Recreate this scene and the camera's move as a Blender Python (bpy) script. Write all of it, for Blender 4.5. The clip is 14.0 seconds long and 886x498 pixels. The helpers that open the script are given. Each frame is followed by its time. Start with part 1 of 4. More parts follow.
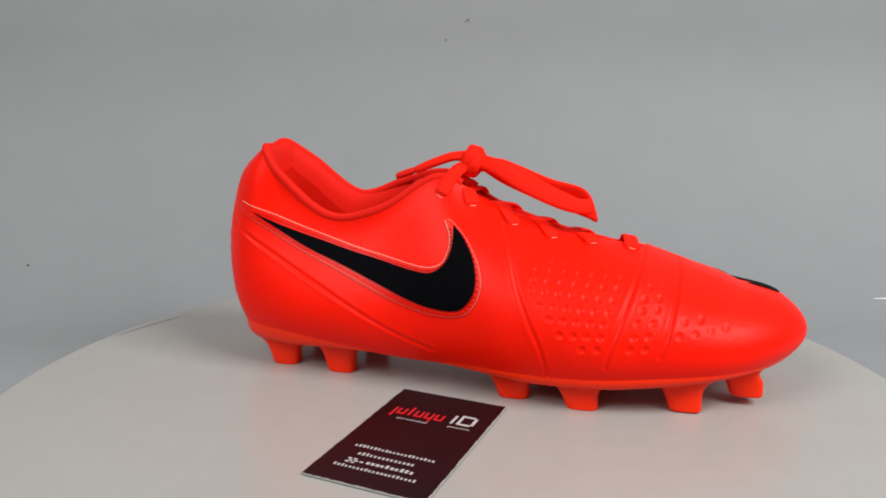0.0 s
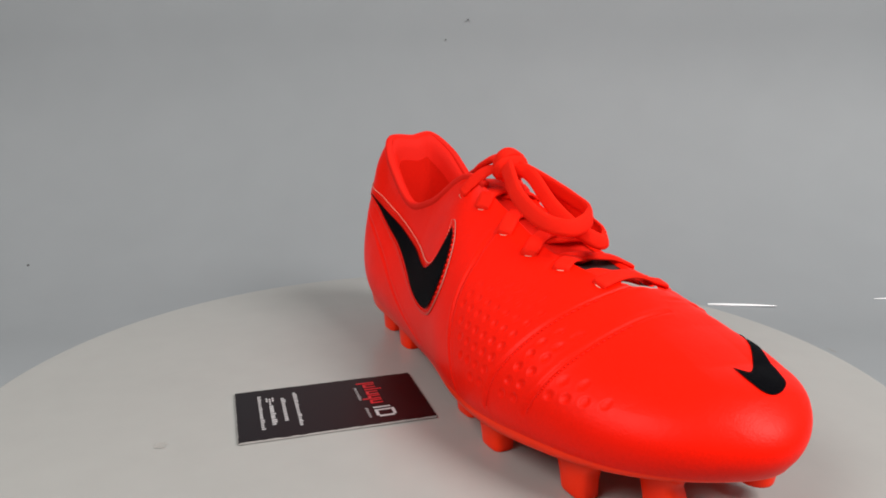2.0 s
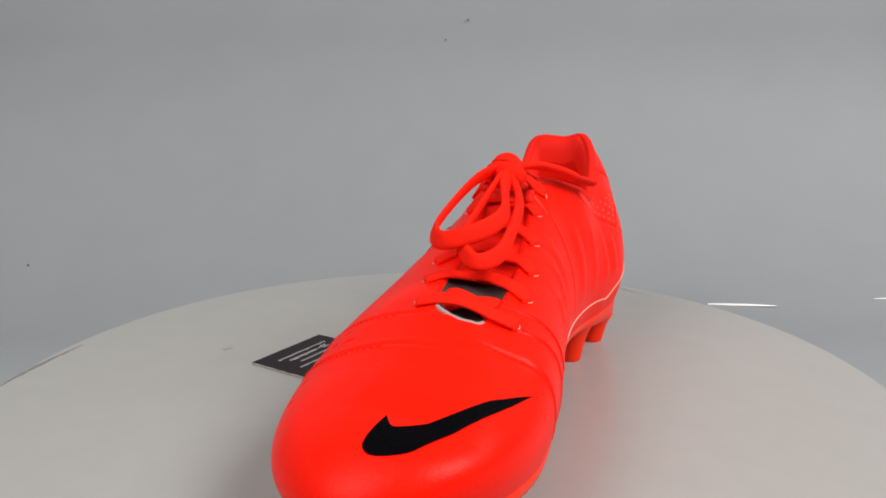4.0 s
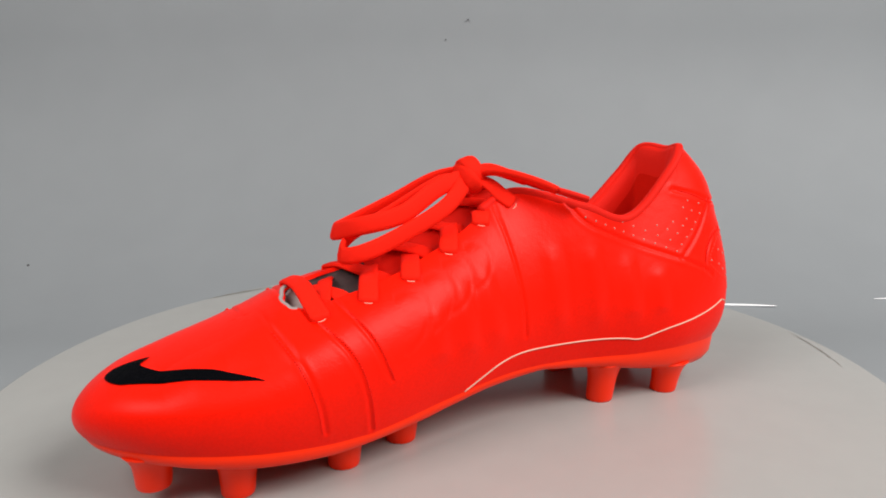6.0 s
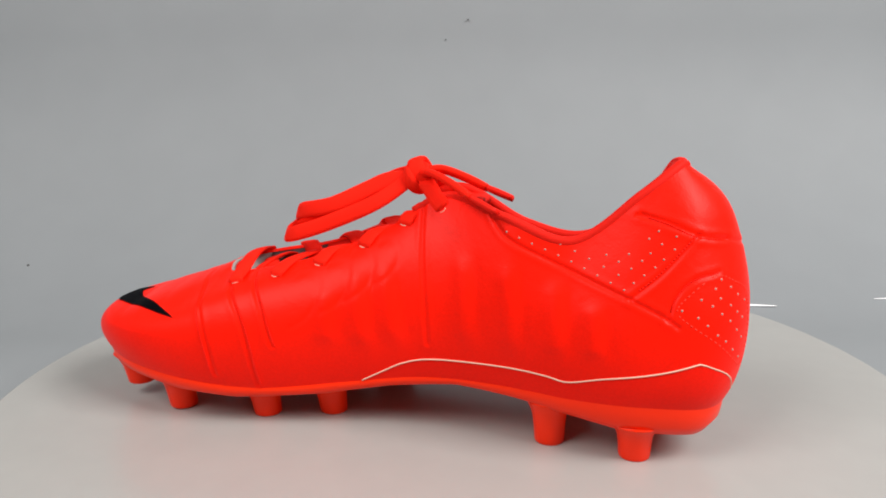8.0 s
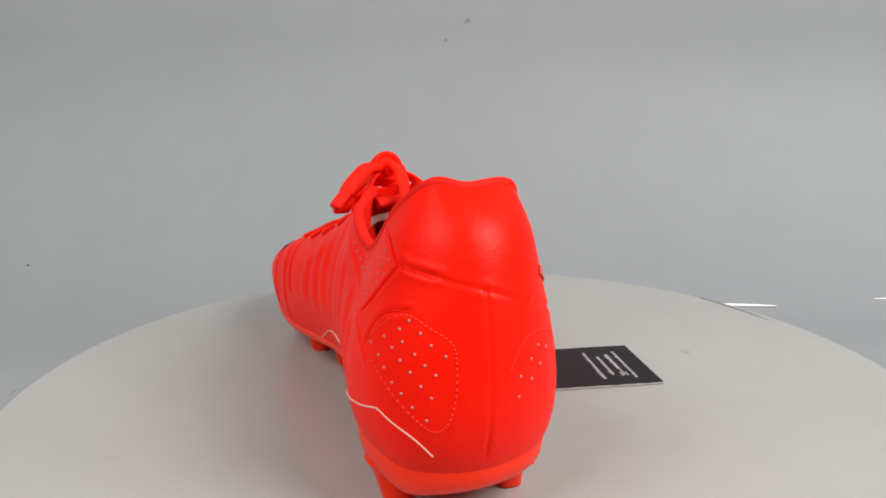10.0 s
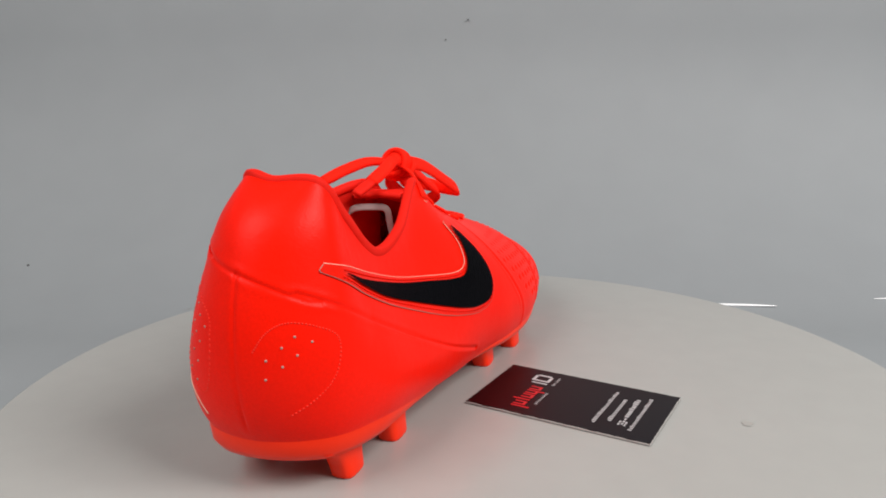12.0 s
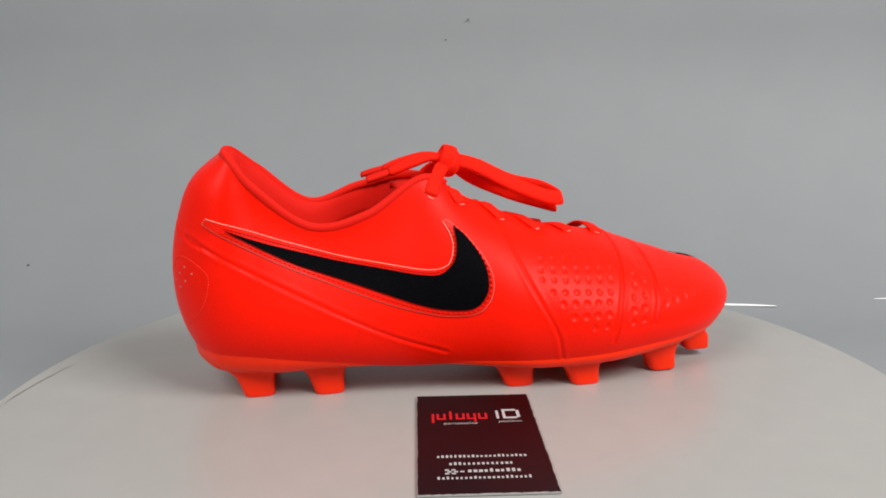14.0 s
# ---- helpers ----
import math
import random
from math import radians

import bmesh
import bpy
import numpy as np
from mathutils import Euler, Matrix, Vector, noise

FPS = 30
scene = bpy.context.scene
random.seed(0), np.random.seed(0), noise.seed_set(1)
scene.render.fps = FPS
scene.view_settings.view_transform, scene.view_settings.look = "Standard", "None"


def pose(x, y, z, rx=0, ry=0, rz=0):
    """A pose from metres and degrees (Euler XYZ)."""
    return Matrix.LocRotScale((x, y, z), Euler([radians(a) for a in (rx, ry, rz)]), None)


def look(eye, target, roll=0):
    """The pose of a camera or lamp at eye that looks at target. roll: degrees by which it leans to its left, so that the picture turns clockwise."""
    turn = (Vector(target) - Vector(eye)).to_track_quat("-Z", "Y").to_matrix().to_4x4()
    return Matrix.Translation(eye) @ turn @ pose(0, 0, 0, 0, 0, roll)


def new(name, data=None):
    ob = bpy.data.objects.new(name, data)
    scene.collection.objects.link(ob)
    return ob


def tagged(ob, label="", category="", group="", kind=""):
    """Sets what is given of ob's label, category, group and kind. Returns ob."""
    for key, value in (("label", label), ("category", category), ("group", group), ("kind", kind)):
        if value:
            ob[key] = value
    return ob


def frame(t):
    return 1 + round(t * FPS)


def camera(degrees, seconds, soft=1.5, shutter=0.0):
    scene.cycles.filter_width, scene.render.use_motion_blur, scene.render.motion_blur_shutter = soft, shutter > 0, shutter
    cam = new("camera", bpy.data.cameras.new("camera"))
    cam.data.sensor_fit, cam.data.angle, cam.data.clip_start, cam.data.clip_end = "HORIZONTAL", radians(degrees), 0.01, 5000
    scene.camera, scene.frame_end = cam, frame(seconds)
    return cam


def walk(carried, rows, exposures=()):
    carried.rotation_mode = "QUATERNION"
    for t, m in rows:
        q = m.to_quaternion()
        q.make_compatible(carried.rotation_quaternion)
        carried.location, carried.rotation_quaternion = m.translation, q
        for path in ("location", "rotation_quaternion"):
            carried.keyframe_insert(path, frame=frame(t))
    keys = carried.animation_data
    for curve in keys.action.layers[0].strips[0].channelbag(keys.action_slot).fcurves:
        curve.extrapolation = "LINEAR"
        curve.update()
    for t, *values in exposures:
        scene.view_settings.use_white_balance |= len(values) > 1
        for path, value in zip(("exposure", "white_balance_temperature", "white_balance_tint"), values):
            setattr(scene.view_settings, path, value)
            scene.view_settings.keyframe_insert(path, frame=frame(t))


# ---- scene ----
from mathutils.bvhtree import BVHTree

# ---------------------------------------------------------------- camera: it stands still on a tripod
cam = camera(61.5, 14.0, soft=1.8)
EYE = pose(0, -0.3607, 0.1537, 77.15, 0.46, 0.48)
walk(cam, [(0.0, EYE), (14.0, EYE)],
     exposures=[(0.0, 0.0), (6.5, 0.0), (7.0, 0.10), (7.5, 0.18), (8.6, 0.21), (9.8, 0.23), (10.0, 0.21), (10.5, 0.08), (11.0, 0.0), (14.0, 0.0)])

# the turntable's angle in degrees, second by second
TURNS = [(0.0, 333.6), (0.5, 317.1), (1.0, 301.5), (1.2, 297.0), (1.5, 286.2), (2.0, 284.8), (2.2, 275.5), (2.7, 264.9), (3.25, 252.7), (3.8, 240.3), (4.3, 229.2), (4.5, 228.2),
         (5.0, 205.8), (5.5, 199.4), (6.0, 193.0), (6.5, 184.6), (7.0, 174.9), (7.5, 157.5), (7.7, 157.2), (8.2, 146.0), (8.75, 132.8), (9.3, 119.6), (9.8, 107.2), (10.0, 95.7),
         (10.5, 91.6), (11.0, 75.7), (11.5, 69.7), (12.0, 57.6), (12.5, 51.4), (13.0, 22.8), (13.5, 11.5), (14.0, 0.0)]

# ---------------------------------------------------------------- world and lights
world = bpy.data.worlds.new("world")
scene.world = world
world.use_nodes = True
world.node_tree.nodes["Background"].inputs[0].default_value = (0.80, 0.88, 1.0, 1)
world.node_tree.nodes["Background"].inputs[1].default_value = 0.45


def area_lamp(name, eye, target, w, h, power, colour):
    data = bpy.data.lights.new(name, "AREA")
    data.shape, data.size, data.size_y, data.energy, data.color = "RECTANGLE", w, h, power, colour
    ob = new(name, data)
    ob.matrix_world = look(eye, target)
    return ob


# two soft photo lamps in front of the table, one on either side
area_lamp("softbox_lamp", (-0.70, -0.65, 0.98), (0.0, 0.05, 0.05), 0.65, 0.65, 10.2, (1.0, 0.97, 0.94))
area_lamp("softbox_lamp", (0.85, -0.56, 0.98), (0.0, 0.05, 0.05), 0.65, 0.65, 20.2, (1.0, 0.97, 0.94))

# ---------------------------------------------------------------- materials


def material(name, colour, rough=0.5, metal=0.0, spread=0.06, grain=300.0, bump=0.0, bump_scale=900.0, spec=0.5, coat=0.0, patch=12.0, wrinkle=0.0):
    """A surface with variation at two scales (patches and grain) and a fine relief."""
    mat = bpy.data.materials.new(name)
    mat.use_nodes = True
    nt = mat.node_tree
    n, l = nt.nodes, nt.links
    b = n["Principled BSDF"]
    b.inputs["Roughness"].default_value = rough
    b.inputs["Metallic"].default_value = metal
    b.inputs["Specular IOR Level"].default_value = spec
    b.inputs["Coat Weight"].default_value = coat
    b.inputs["Coat Roughness"].default_value = 0.15
    tc = n.new("ShaderNodeTexCoord")
    big, small = n.new("ShaderNodeTexNoise"), n.new("ShaderNodeTexNoise")
    big.inputs["Scale"].default_value, small.inputs["Scale"].default_value = patch, grain
    big.inputs["Detail"].default_value, small.inputs["Detail"].default_value = 4, 3
    l.new(tc.outputs["Object"], big.inputs["Vector"]), l.new(tc.outputs["Object"], small.inputs["Vector"])
    add = n.new("ShaderNodeMath")
    add.operation = "ADD"
    l.new(big.outputs["Fac"], add.inputs[0]), l.new(small.outputs["Fac"], add.inputs[1])
    ramp = n.new("ShaderNodeMapRange")
    ramp.inputs["From Min"].default_value, ramp.inputs["From Max"].default_value = 0.6, 1.4
    ramp.inputs["To Min"].default_value, ramp.inputs["To Max"].default_value = 1 - spread, 1 + spread
    l.new(add.outputs[0], ramp.inputs["Value"])
    mul = n.new("ShaderNodeVectorMath")
    mul.operation = "SCALE"
    mul.inputs[0].default_value = colour
    l.new(ramp.outputs[0], mul.inputs["Scale"])
    l.new(mul.outputs[0], b.inputs["Base Color"])
    if bump:
        grainy = n.new("ShaderNodeTexVoronoi")
        grainy.inputs["Scale"].default_value = bump_scale
        l.new(tc.outputs["Object"], grainy.inputs["Vector"])
        bp = n.new("ShaderNodeBump")
        bp.inputs["Strength"].default_value, bp.inputs["Distance"].default_value = bump, 0.0006
        l.new(grainy.outputs["Distance"], bp.inputs["Height"])
        l.new(bp.outputs[0], b.inputs["Normal"])
        if wrinkle:
            soft = n.new("ShaderNodeTexNoise")
            soft.inputs["Scale"].default_value, soft.inputs["Detail"].default_value = 140.0, 5
            soft.inputs["Distortion"].default_value = 0.8
            l.new(tc.outputs["Object"], soft.inputs["Vector"])
            bw = n.new("ShaderNodeBump")
            bw.inputs["Strength"].default_value, bw.inputs["Distance"].default_value = wrinkle, 0.0012
            l.new(soft.outputs["Fac"], bw.inputs["Height"])
            l.new(bw.outputs[0], bp.inputs["Normal"])
    return mat


RED = material("red_leather", (0.97, 0.0090, 0.0010), 0.40, spread=0.07, grain=900, bump=0.08, bump_scale=1400, spec=0.115, wrinkle=0.14, patch=25)
RED_LIP = material("red_collar_cloth", (0.78, 0.0085, 0.0015), 0.7, spread=0.05, grain=1500, bump=0.15, bump_scale=2500, spec=0.2)
# duller than the collar cloth: some of the inner shade is in the colour
LINING = material("red_lining_cloth", (0.66, 0.008, 0.002), 0.9, spread=0.08, grain=1200, bump=0.2, bump_scale=2200, spec=0.1)
ORANGE = material("orange_plastic", (1.0, 0.027, 0.0015), 0.34, spread=0.02, grain=400, spec=0.22)
LACE = material("red_lace_weave", (0.95, 0.012, 0.0015), 0.75, spread=0.06, grain=2500, bump=0.35, bump_scale=2600, spec=0.15)
BLACK = material("black_leather", (0.0014, 0.0014, 0.0024), 0.55, spread=0.3, grain=700, bump=0.4, bump_scale=1300, spec=0.028)
GLOSS = material("glossy_red_border", (0.85, 0.011, 0.003), 0.30, spread=0.05, grain=1500, spec=0.16, bump=0.1, bump_scale=1800)
PIPING = material("pale_cream_piping", (0.80, 0.50, 0.38), 0.5, spread=0.05)
PALE = material("pale_grey_cloth", (0.36, 0.30, 0.29), 0.8, spread=0.1, grain=900)
DARKCLOTH = material("dark_grey_mesh", (0.06, 0.035, 0.035), 0.85, spread=0.2, grain=900)
SEAM = material("red_thread", (0.92, 0.012, 0.004), 0.7, spread=0.05, spec=0.15)
THREAD = material("light_red_thread", (0.95, 0.040, 0.022), 0.6, spread=0.05, spec=0.2)
HOLE = material("pale_perforation", (0.44, 0.24, 0.20), 0.7, spread=0.1)
DISC = material("white_laminate", (0.371, 0.370, 0.356), 0.26, spread=0.03, grain=60, patch=7, spec=0.5)
DISC_RIM = material("white_edge_band", (0.45, 0.45, 0.44), 0.45, spread=0.03)
BACK = material("white_plastic_backdrop", (0.257, 0.273, 0.287), 0.62, spread=0.03, grain=25, patch=3, spec=0.4)
TABLE = material("grey_table_board", (0.35, 0.35, 0.34), 0.55, spread=0.08, grain=40)
WALL = material("white_wall_paint", (0.72, 0.72, 0.70), 0.8, spread=0.03, grain=80, patch=1.5)
CEIL = material("white_ceiling_paint", (0.78, 0.78, 0.76), 0.85, spread=0.03, grain=80, patch=1.5)
CARPET = material("grey_floor_tile", (0.30, 0.29, 0.28), 0.6, spread=0.1, grain=30, patch=2)
CARD_EDGE = material("white_card_stock", (0.42, 0.40, 0.39), 0.7, spread=0.05)
INK_WHITE = material("white_print", (0.48, 0.47, 0.48), 0.5, spread=0.04)
INK_RED = material("red_print", (0.55, 0.010, 0.015), 0.45, spread=0.04)
SCUFF = material("dark_scuff", (0.20, 0.19, 0.17), 0.6, spread=0.4, grain=500)
SMUDGE = material("faint_smudge", (0.355, 0.348, 0.331), 0.5, spread=0.1, grain=900)
SPECK = material("dark_speck", (0.05, 0.05, 0.05), 0.8)
# near-white stands in for the light caught along the backdrop's folds
CREASE_GLINT = material("fold_highlight_white", (0.92, 0.93, 0.95), 0.15, spread=0.02)


def card_material():
    """Dark printed face: near black, warming to maroon towards one end."""
    mat = bpy.data.materials.new("dark_card_print")
    mat.use_nodes = True
    n, l = mat.node_tree.nodes, mat.node_tree.links
    b = n["Principled BSDF"]
    b.inputs["Roughness"].default_value = 0.38
    b.inputs["Specular IOR Level"].default_value = 0.18
    tc, sep = n.new("ShaderNodeTexCoord"), n.new("ShaderNodeSeparateXYZ")
    l.new(tc.outputs["Generated"], sep.inputs[0])
    ramp = n.new("ShaderNodeValToRGB")
    ramp.color_ramp.elements[0].color = (0.007, 0.006, 0.008, 1)
    ramp.color_ramp.elements[1].color = (0.018, 0.002, 0.003, 1)
    noise_tex = n.new("ShaderNodeTexNoise")
    noise_tex.inputs["Scale"].default_value = 6
    add = n.new("ShaderNodeMath")
    add.operation = "MULTIPLY_ADD"
    add.inputs[1].default_value = 0.25
    l.new(noise_tex.outputs["Fac"], add.inputs[0]), l.new(sep.outputs["Y"], add.inputs[2])
    l.new(add.outputs[0], ramp.inputs[0]), l.new(ramp.outputs[0], b.inputs["Base Color"])
    return mat


CARD = card_material()

# ---------------------------------------------------------------- mesh helpers


def part(name, bm, mat, parent=None, label="", smooth=True):
    """Link a bmesh as one mesh object under a thing or a part."""
    me = bpy.data.meshes.new(name)
    bmesh.ops.recalc_face_normals(bm, faces=bm.faces)
    bm.to_mesh(me)
    bm.free()
    if mat:
        me.materials.append(mat)
    if smooth:
        me.polygons.foreach_set("use_smooth", [True] * len(me.polygons))
    ob = new(name, me)
    if parent:
        ob.parent = parent
    if label:
        ob["label"] = label
    return ob


def grid_mesh(bm, rows, closed_u=False, closed_v=False):
    """Quads over rows of points; rows run in v, points of a row in u."""
    vs = [[bm.verts.new(p) for p in row] for row in rows]
    nv, nu = len(vs), len(vs[0])
    for j in range(nv if closed_v else nv - 1):
        for i in range(nu if closed_u else nu - 1):
            a, b = vs[j], vs[(j + 1) % nv]
            bm.faces.new((a[i], a[(i + 1) % nu], b[(i + 1) % nu], b[i]))
    return vs


def spline(points, n, closed=False):
    """Catmull-Rom through the points, n samples in all."""
    p = np.array(points, float)
    k = len(p)
    t = np.linspace(0, k if closed else k - 1, n, endpoint=not closed)
    i = np.floor(t).astype(int)
    if not closed:
        i = np.minimum(i, k - 2)
    f = (t - i)[:, None]
    if closed:
        a, b, c, d = p[(i - 1) % k], p[i % k], p[(i + 1) % k], p[(i + 2) % k]
    else:
        q = np.vstack([2 * p[0] - p[1], p, 2 * p[-1] - p[-2]])
        a, b, c, d = q[i], q[i + 1], q[i + 2], q[i + 3]
    return 0.5 * (2 * b + (c - a) * f + (2 * a - 5 * b + 4 * c - d) * f ** 2 + (3 * b - a - 3 * c + d) * f ** 3)


def sweep(bm, path, width, thick, ups, closed=False, sides=10, taper=1.0):
    """A flat, round-edged band along a path; ups gives its face's direction at each sample."""
    path = np.array(path)
    n = len(path)
    tang = np.roll(path, -1, 0) - np.roll(path, 1, 0)
    if not closed:
        tang[0], tang[-1] = path[1] - path[0], path[-1] - path[-2]
    rows = []
    for k in range(n):
        t = Vector(tang[k]).normalized()
        up = Vector(ups[k])
        side = t.cross(up).normalized()
        up = side.cross(t).normalized()
        f = 1.0
        if not closed and taper < 1:
            f = taper + (1 - taper) * min(1, min(k, n - 1 - k) / 3)
        ring = []
        for s in range(sides):
            a = 2 * math.pi * s / sides
            c, d = math.cos(a), math.sin(a)
            c = math.copysign(abs(c) ** 0.6, c)
            d = math.copysign(abs(d) ** 0.8, d)
            ring.append(Vector(path[k]) + side * (c * width / 2 * f) + up * (d * thick / 2 * f))
        rows.append(ring)
    vs = grid_mesh(bm, rows, closed_u=True, closed_v=closed)
    if not closed:
        bm.faces.new(vs[0]), bm.faces.new(vs[-1])


def tube(bm, path, r, sides=6, closed=False):
    path = np.array(path)
    sweep(bm, path, 2 * r, 2 * r, [(0.02, 0.03, 1)] * len(path), closed, sides)


def box(bm, x0, x1, y0, y1, z0, z1, bevel=0.0):
    r = bmesh.ops.create_cube(bm, size=1.0)
    for v in r["verts"]:
        v.co = ((x0 + x1) / 2 + v.co.x * (x1 - x0), (y0 + y1) / 2 + v.co.y * (y1 - y0), (z0 + z1) / 2 + v.co.z * (z1 - z0))
    if bevel:
        bmesh.ops.bevel(bm, geom=list({e for v in r["verts"] for e in v.link_edges}), offset=bevel, segments=2, affect="EDGES")


# ---------------------------------------------------------------- the room and the backdrop
def slab(name, x0, x1, y0, y1, z0, z1, mat, label):
    bm = bmesh.new()
    box(bm, x0, x1, y0, y1, z0, z1)
    return tagged(part(name, bm, mat, smooth=False), label, name.split("_")[0], kind="structure")


FLOOR_Z = -0.80
slab("floor", -2.0, 2.0, -2.6, 1.6, FLOOR_Z - 0.1, FLOOR_Z, CARPET, "plain grey floor below the photo table")
slab("ceiling", -2.0, 2.0, -2.6, 1.6, 1.80, 1.90, CEIL, "plain white painted ceiling over the photo table")
slab("wall_north", -2.0, 2.0, 1.5, 1.6, FLOOR_Z, 1.8, WALL, "plain white painted wall behind the backdrop")
slab("wall_south", -2.0, 2.0, -2.6, -2.5, FLOOR_Z, 1.8, WALL, "plain white painted wall behind the camera")
slab("wall_west", -2.0, -1.9, -2.5, 1.5, FLOOR_Z, 1.8, WALL, "plain white painted side wall of room")
slab("wall_east", 1.9, 2.0, -2.5, 1.5, FLOOR_Z, 1.8, WALL, "plain white painted side wall of room")


def photo_table():
    ob = new("photo_table")
    bm = bmesh.new()
    box(bm, -0.75, 0.75, -0.34, 0.62, -0.065, -0.030, 0.004)
    part("tabletop", bm, TABLE, ob)
    for x in (-0.69, 0.69):
        for y in (-0.29, 0.57):
            bm = bmesh.new()
            box(bm, x - 0.025, x + 0.025, y - 0.025, y + 0.025, FLOOR_Z, -0.065, 0.003)
            part("leg", bm, TABLE, ob)
    return tagged(ob, "plain grey photo table under the white backdrop", "table")


def backdrop():
    """A white sheet that lies on the table and sweeps up behind it."""
    prof = [(-0.33, -0.026)] + [(0.14 + 0.25 * math.sin(a), 0.224 - 0.25 * math.cos(a)) for a in np.linspace(0, math.radians(86), 36)]
    y, z = prof[-1]
    prof += [(y + 0.07 * k, z + 0.7 * k) for k in np.linspace(0.1, 1.0, 10)]
    xs = np.linspace(-0.72, 0.72, 60)
    rows = []
    for y, z in prof:
        lift = max(0.0, z)
        rows.append([(x, y + 0.004 * math.sin(7 * x + 3 * z) * min(1, lift * 6) + 0.05 * (x / 0.7) ** 2 * min(1, lift * 4) * -1, z) for x in xs])
    bm = bmesh.new()
    grid_mesh(bm, rows)
    ob = part("backdrop", bm, BACK)
    m = ob.modifiers.new("thickness", "SOLIDIFY")
    m.thickness, m.offset = 0.002, -1
    return tagged(ob, "seamless white plastic backdrop sweeping up from table", "backdrop", kind="structure")


photo_table()
BACKDROP = backdrop()


def crease(x0, x1, y0, y1, z, thick):
    """A raised, shiny fold in the sheet; its near-white colour paints the highlight in."""
    bm = bmesh.new()
    rows = []
    for f in np.linspace(0, 1, 14):
        r = thick * math.sin(math.pi * min(1, 0.12 + f * 0.85)) ** 0.6
        x, y = x0 + (x1 - x0) * f, y0 + (y1 - y0) * f
        rows.append([(x, y + 1.6 * r * math.cos(a), z + r * math.sin(a)) for a in np.linspace(0, 2 * math.pi, 8, endpoint=False)])
    grid_mesh(bm, rows, closed_u=True)
    return tagged(part("crease", bm, CREASE_GLINT, BACKDROP, "fold in the backdrop, coloured white as its highlight"))


crease(0.199, 0.250, 0.1942, 0.1885, -0.0179, 0.0010)
crease(0.330, 0.356, 0.1996, 0.2018, -0.0160, 0.0005)


def speck(x, y, z, r):
    """A speck of dirt on the backdrop."""
    bm = bmesh.new()
    bmesh.ops.create_icosphere(bm, subdivisions=1, radius=r, matrix=Matrix.Translation((x, y, z)))
    part("speck", bm, SPECK, BACKDROP, "tiny dark speck")


speck(-0.3591, 0.2506, 0.0021, 0.0012)
speck(0.0182, 0.3885, 0.2094, 0.0010)
speck(-0.0035, 0.3870, 0.1910, 0.0007)


# ---------------------------------------------------------------- the turntable
def turntable():
    ob = new("turntable")
    bm = bmesh.new()
    cx, cy = 0.0027, -0.0075
    prof = [(0.0, 0.0), (0.08, 0.0), (0.16, 0.0), (0.2265, 0.0), (0.2277, -0.0006), (0.2280, -0.002), (0.2280, -0.009), (0.2270, -0.010), (0.0, -0.010)]
    rows = []
    for r, z in prof[1:-1]:
        rows.append([(cx + r * math.cos(a), cy + r * math.sin(a), z) for a in np.linspace(0, 2 * math.pi, 160, endpoint=False)])
    vs = grid_mesh(bm, rows, closed_u=True)
    bm.faces.new(vs[0]), bm.faces.new(vs[-1])
    disc = part("disc", bm, DISC, ob, "off-white laminated round top")
    disc.data.polygons.foreach_set("use_smooth", [False] * len(disc.data.polygons))
    bm = bmesh.new()
    bmesh.ops.create_cone(bm, cap_ends=True, segments=48, radius1=0.13, radius2=0.12, depth=0.0155, matrix=Matrix.Translation((0, 0, -0.01825)))
    part("base", bm, DISC_RIM, ob, smooth=False)
    # pencil-like scuffs near the rim
    rnd = random.Random(4)
    for a0, a1, r0, r1, wide in ((172, 187, 0.2124, 0.2214, 0.0009), (-70, -54, 0.2287, 0.2345, 0.0024), (85.5, 88, 0.2235, 0.2230, 0.0012)):
        bm = bmesh.new()
        rows = []
        for k in range(25):
            f = k / 24
            a = math.radians(a0 + (a1 - a0) * f)
            r = r0 + (r1 - r0) * f + rnd.uniform(-0.0003, 0.0003)
            w = wide * (0.2 + math.sin(math.pi * f)) * rnd.uniform(0.4, 1.2)
            rows.append([((r + s * w) * math.cos(a), (r + s * w) * math.sin(a), 0.0002) for s in (-0.5, 0.5)])
        grid_mesh(bm, rows)
        part("scuff", bm, SCUFF, ob, "thin dark scuffed arc", smooth=False)
    bm = bmesh.new()
    ring = [(0.0322 + rnd.uniform(0.002, 0.0035) * math.cos(a), -0.1390 + rnd.uniform(0.0018, 0.003) * math.sin(a), 0.0002) for a in np.linspace(0, 2 * math.pi, 14, endpoint=False)]
    bm.faces.new([bm.verts.new(p) for p in ring])
    part("smudge", bm, SMUDGE, ob, "faint grey smudge", smooth=False)
    return tagged(ob, "round off-white laminated turntable with scuffed rim", "turntable")


TURNTABLE = turntable()
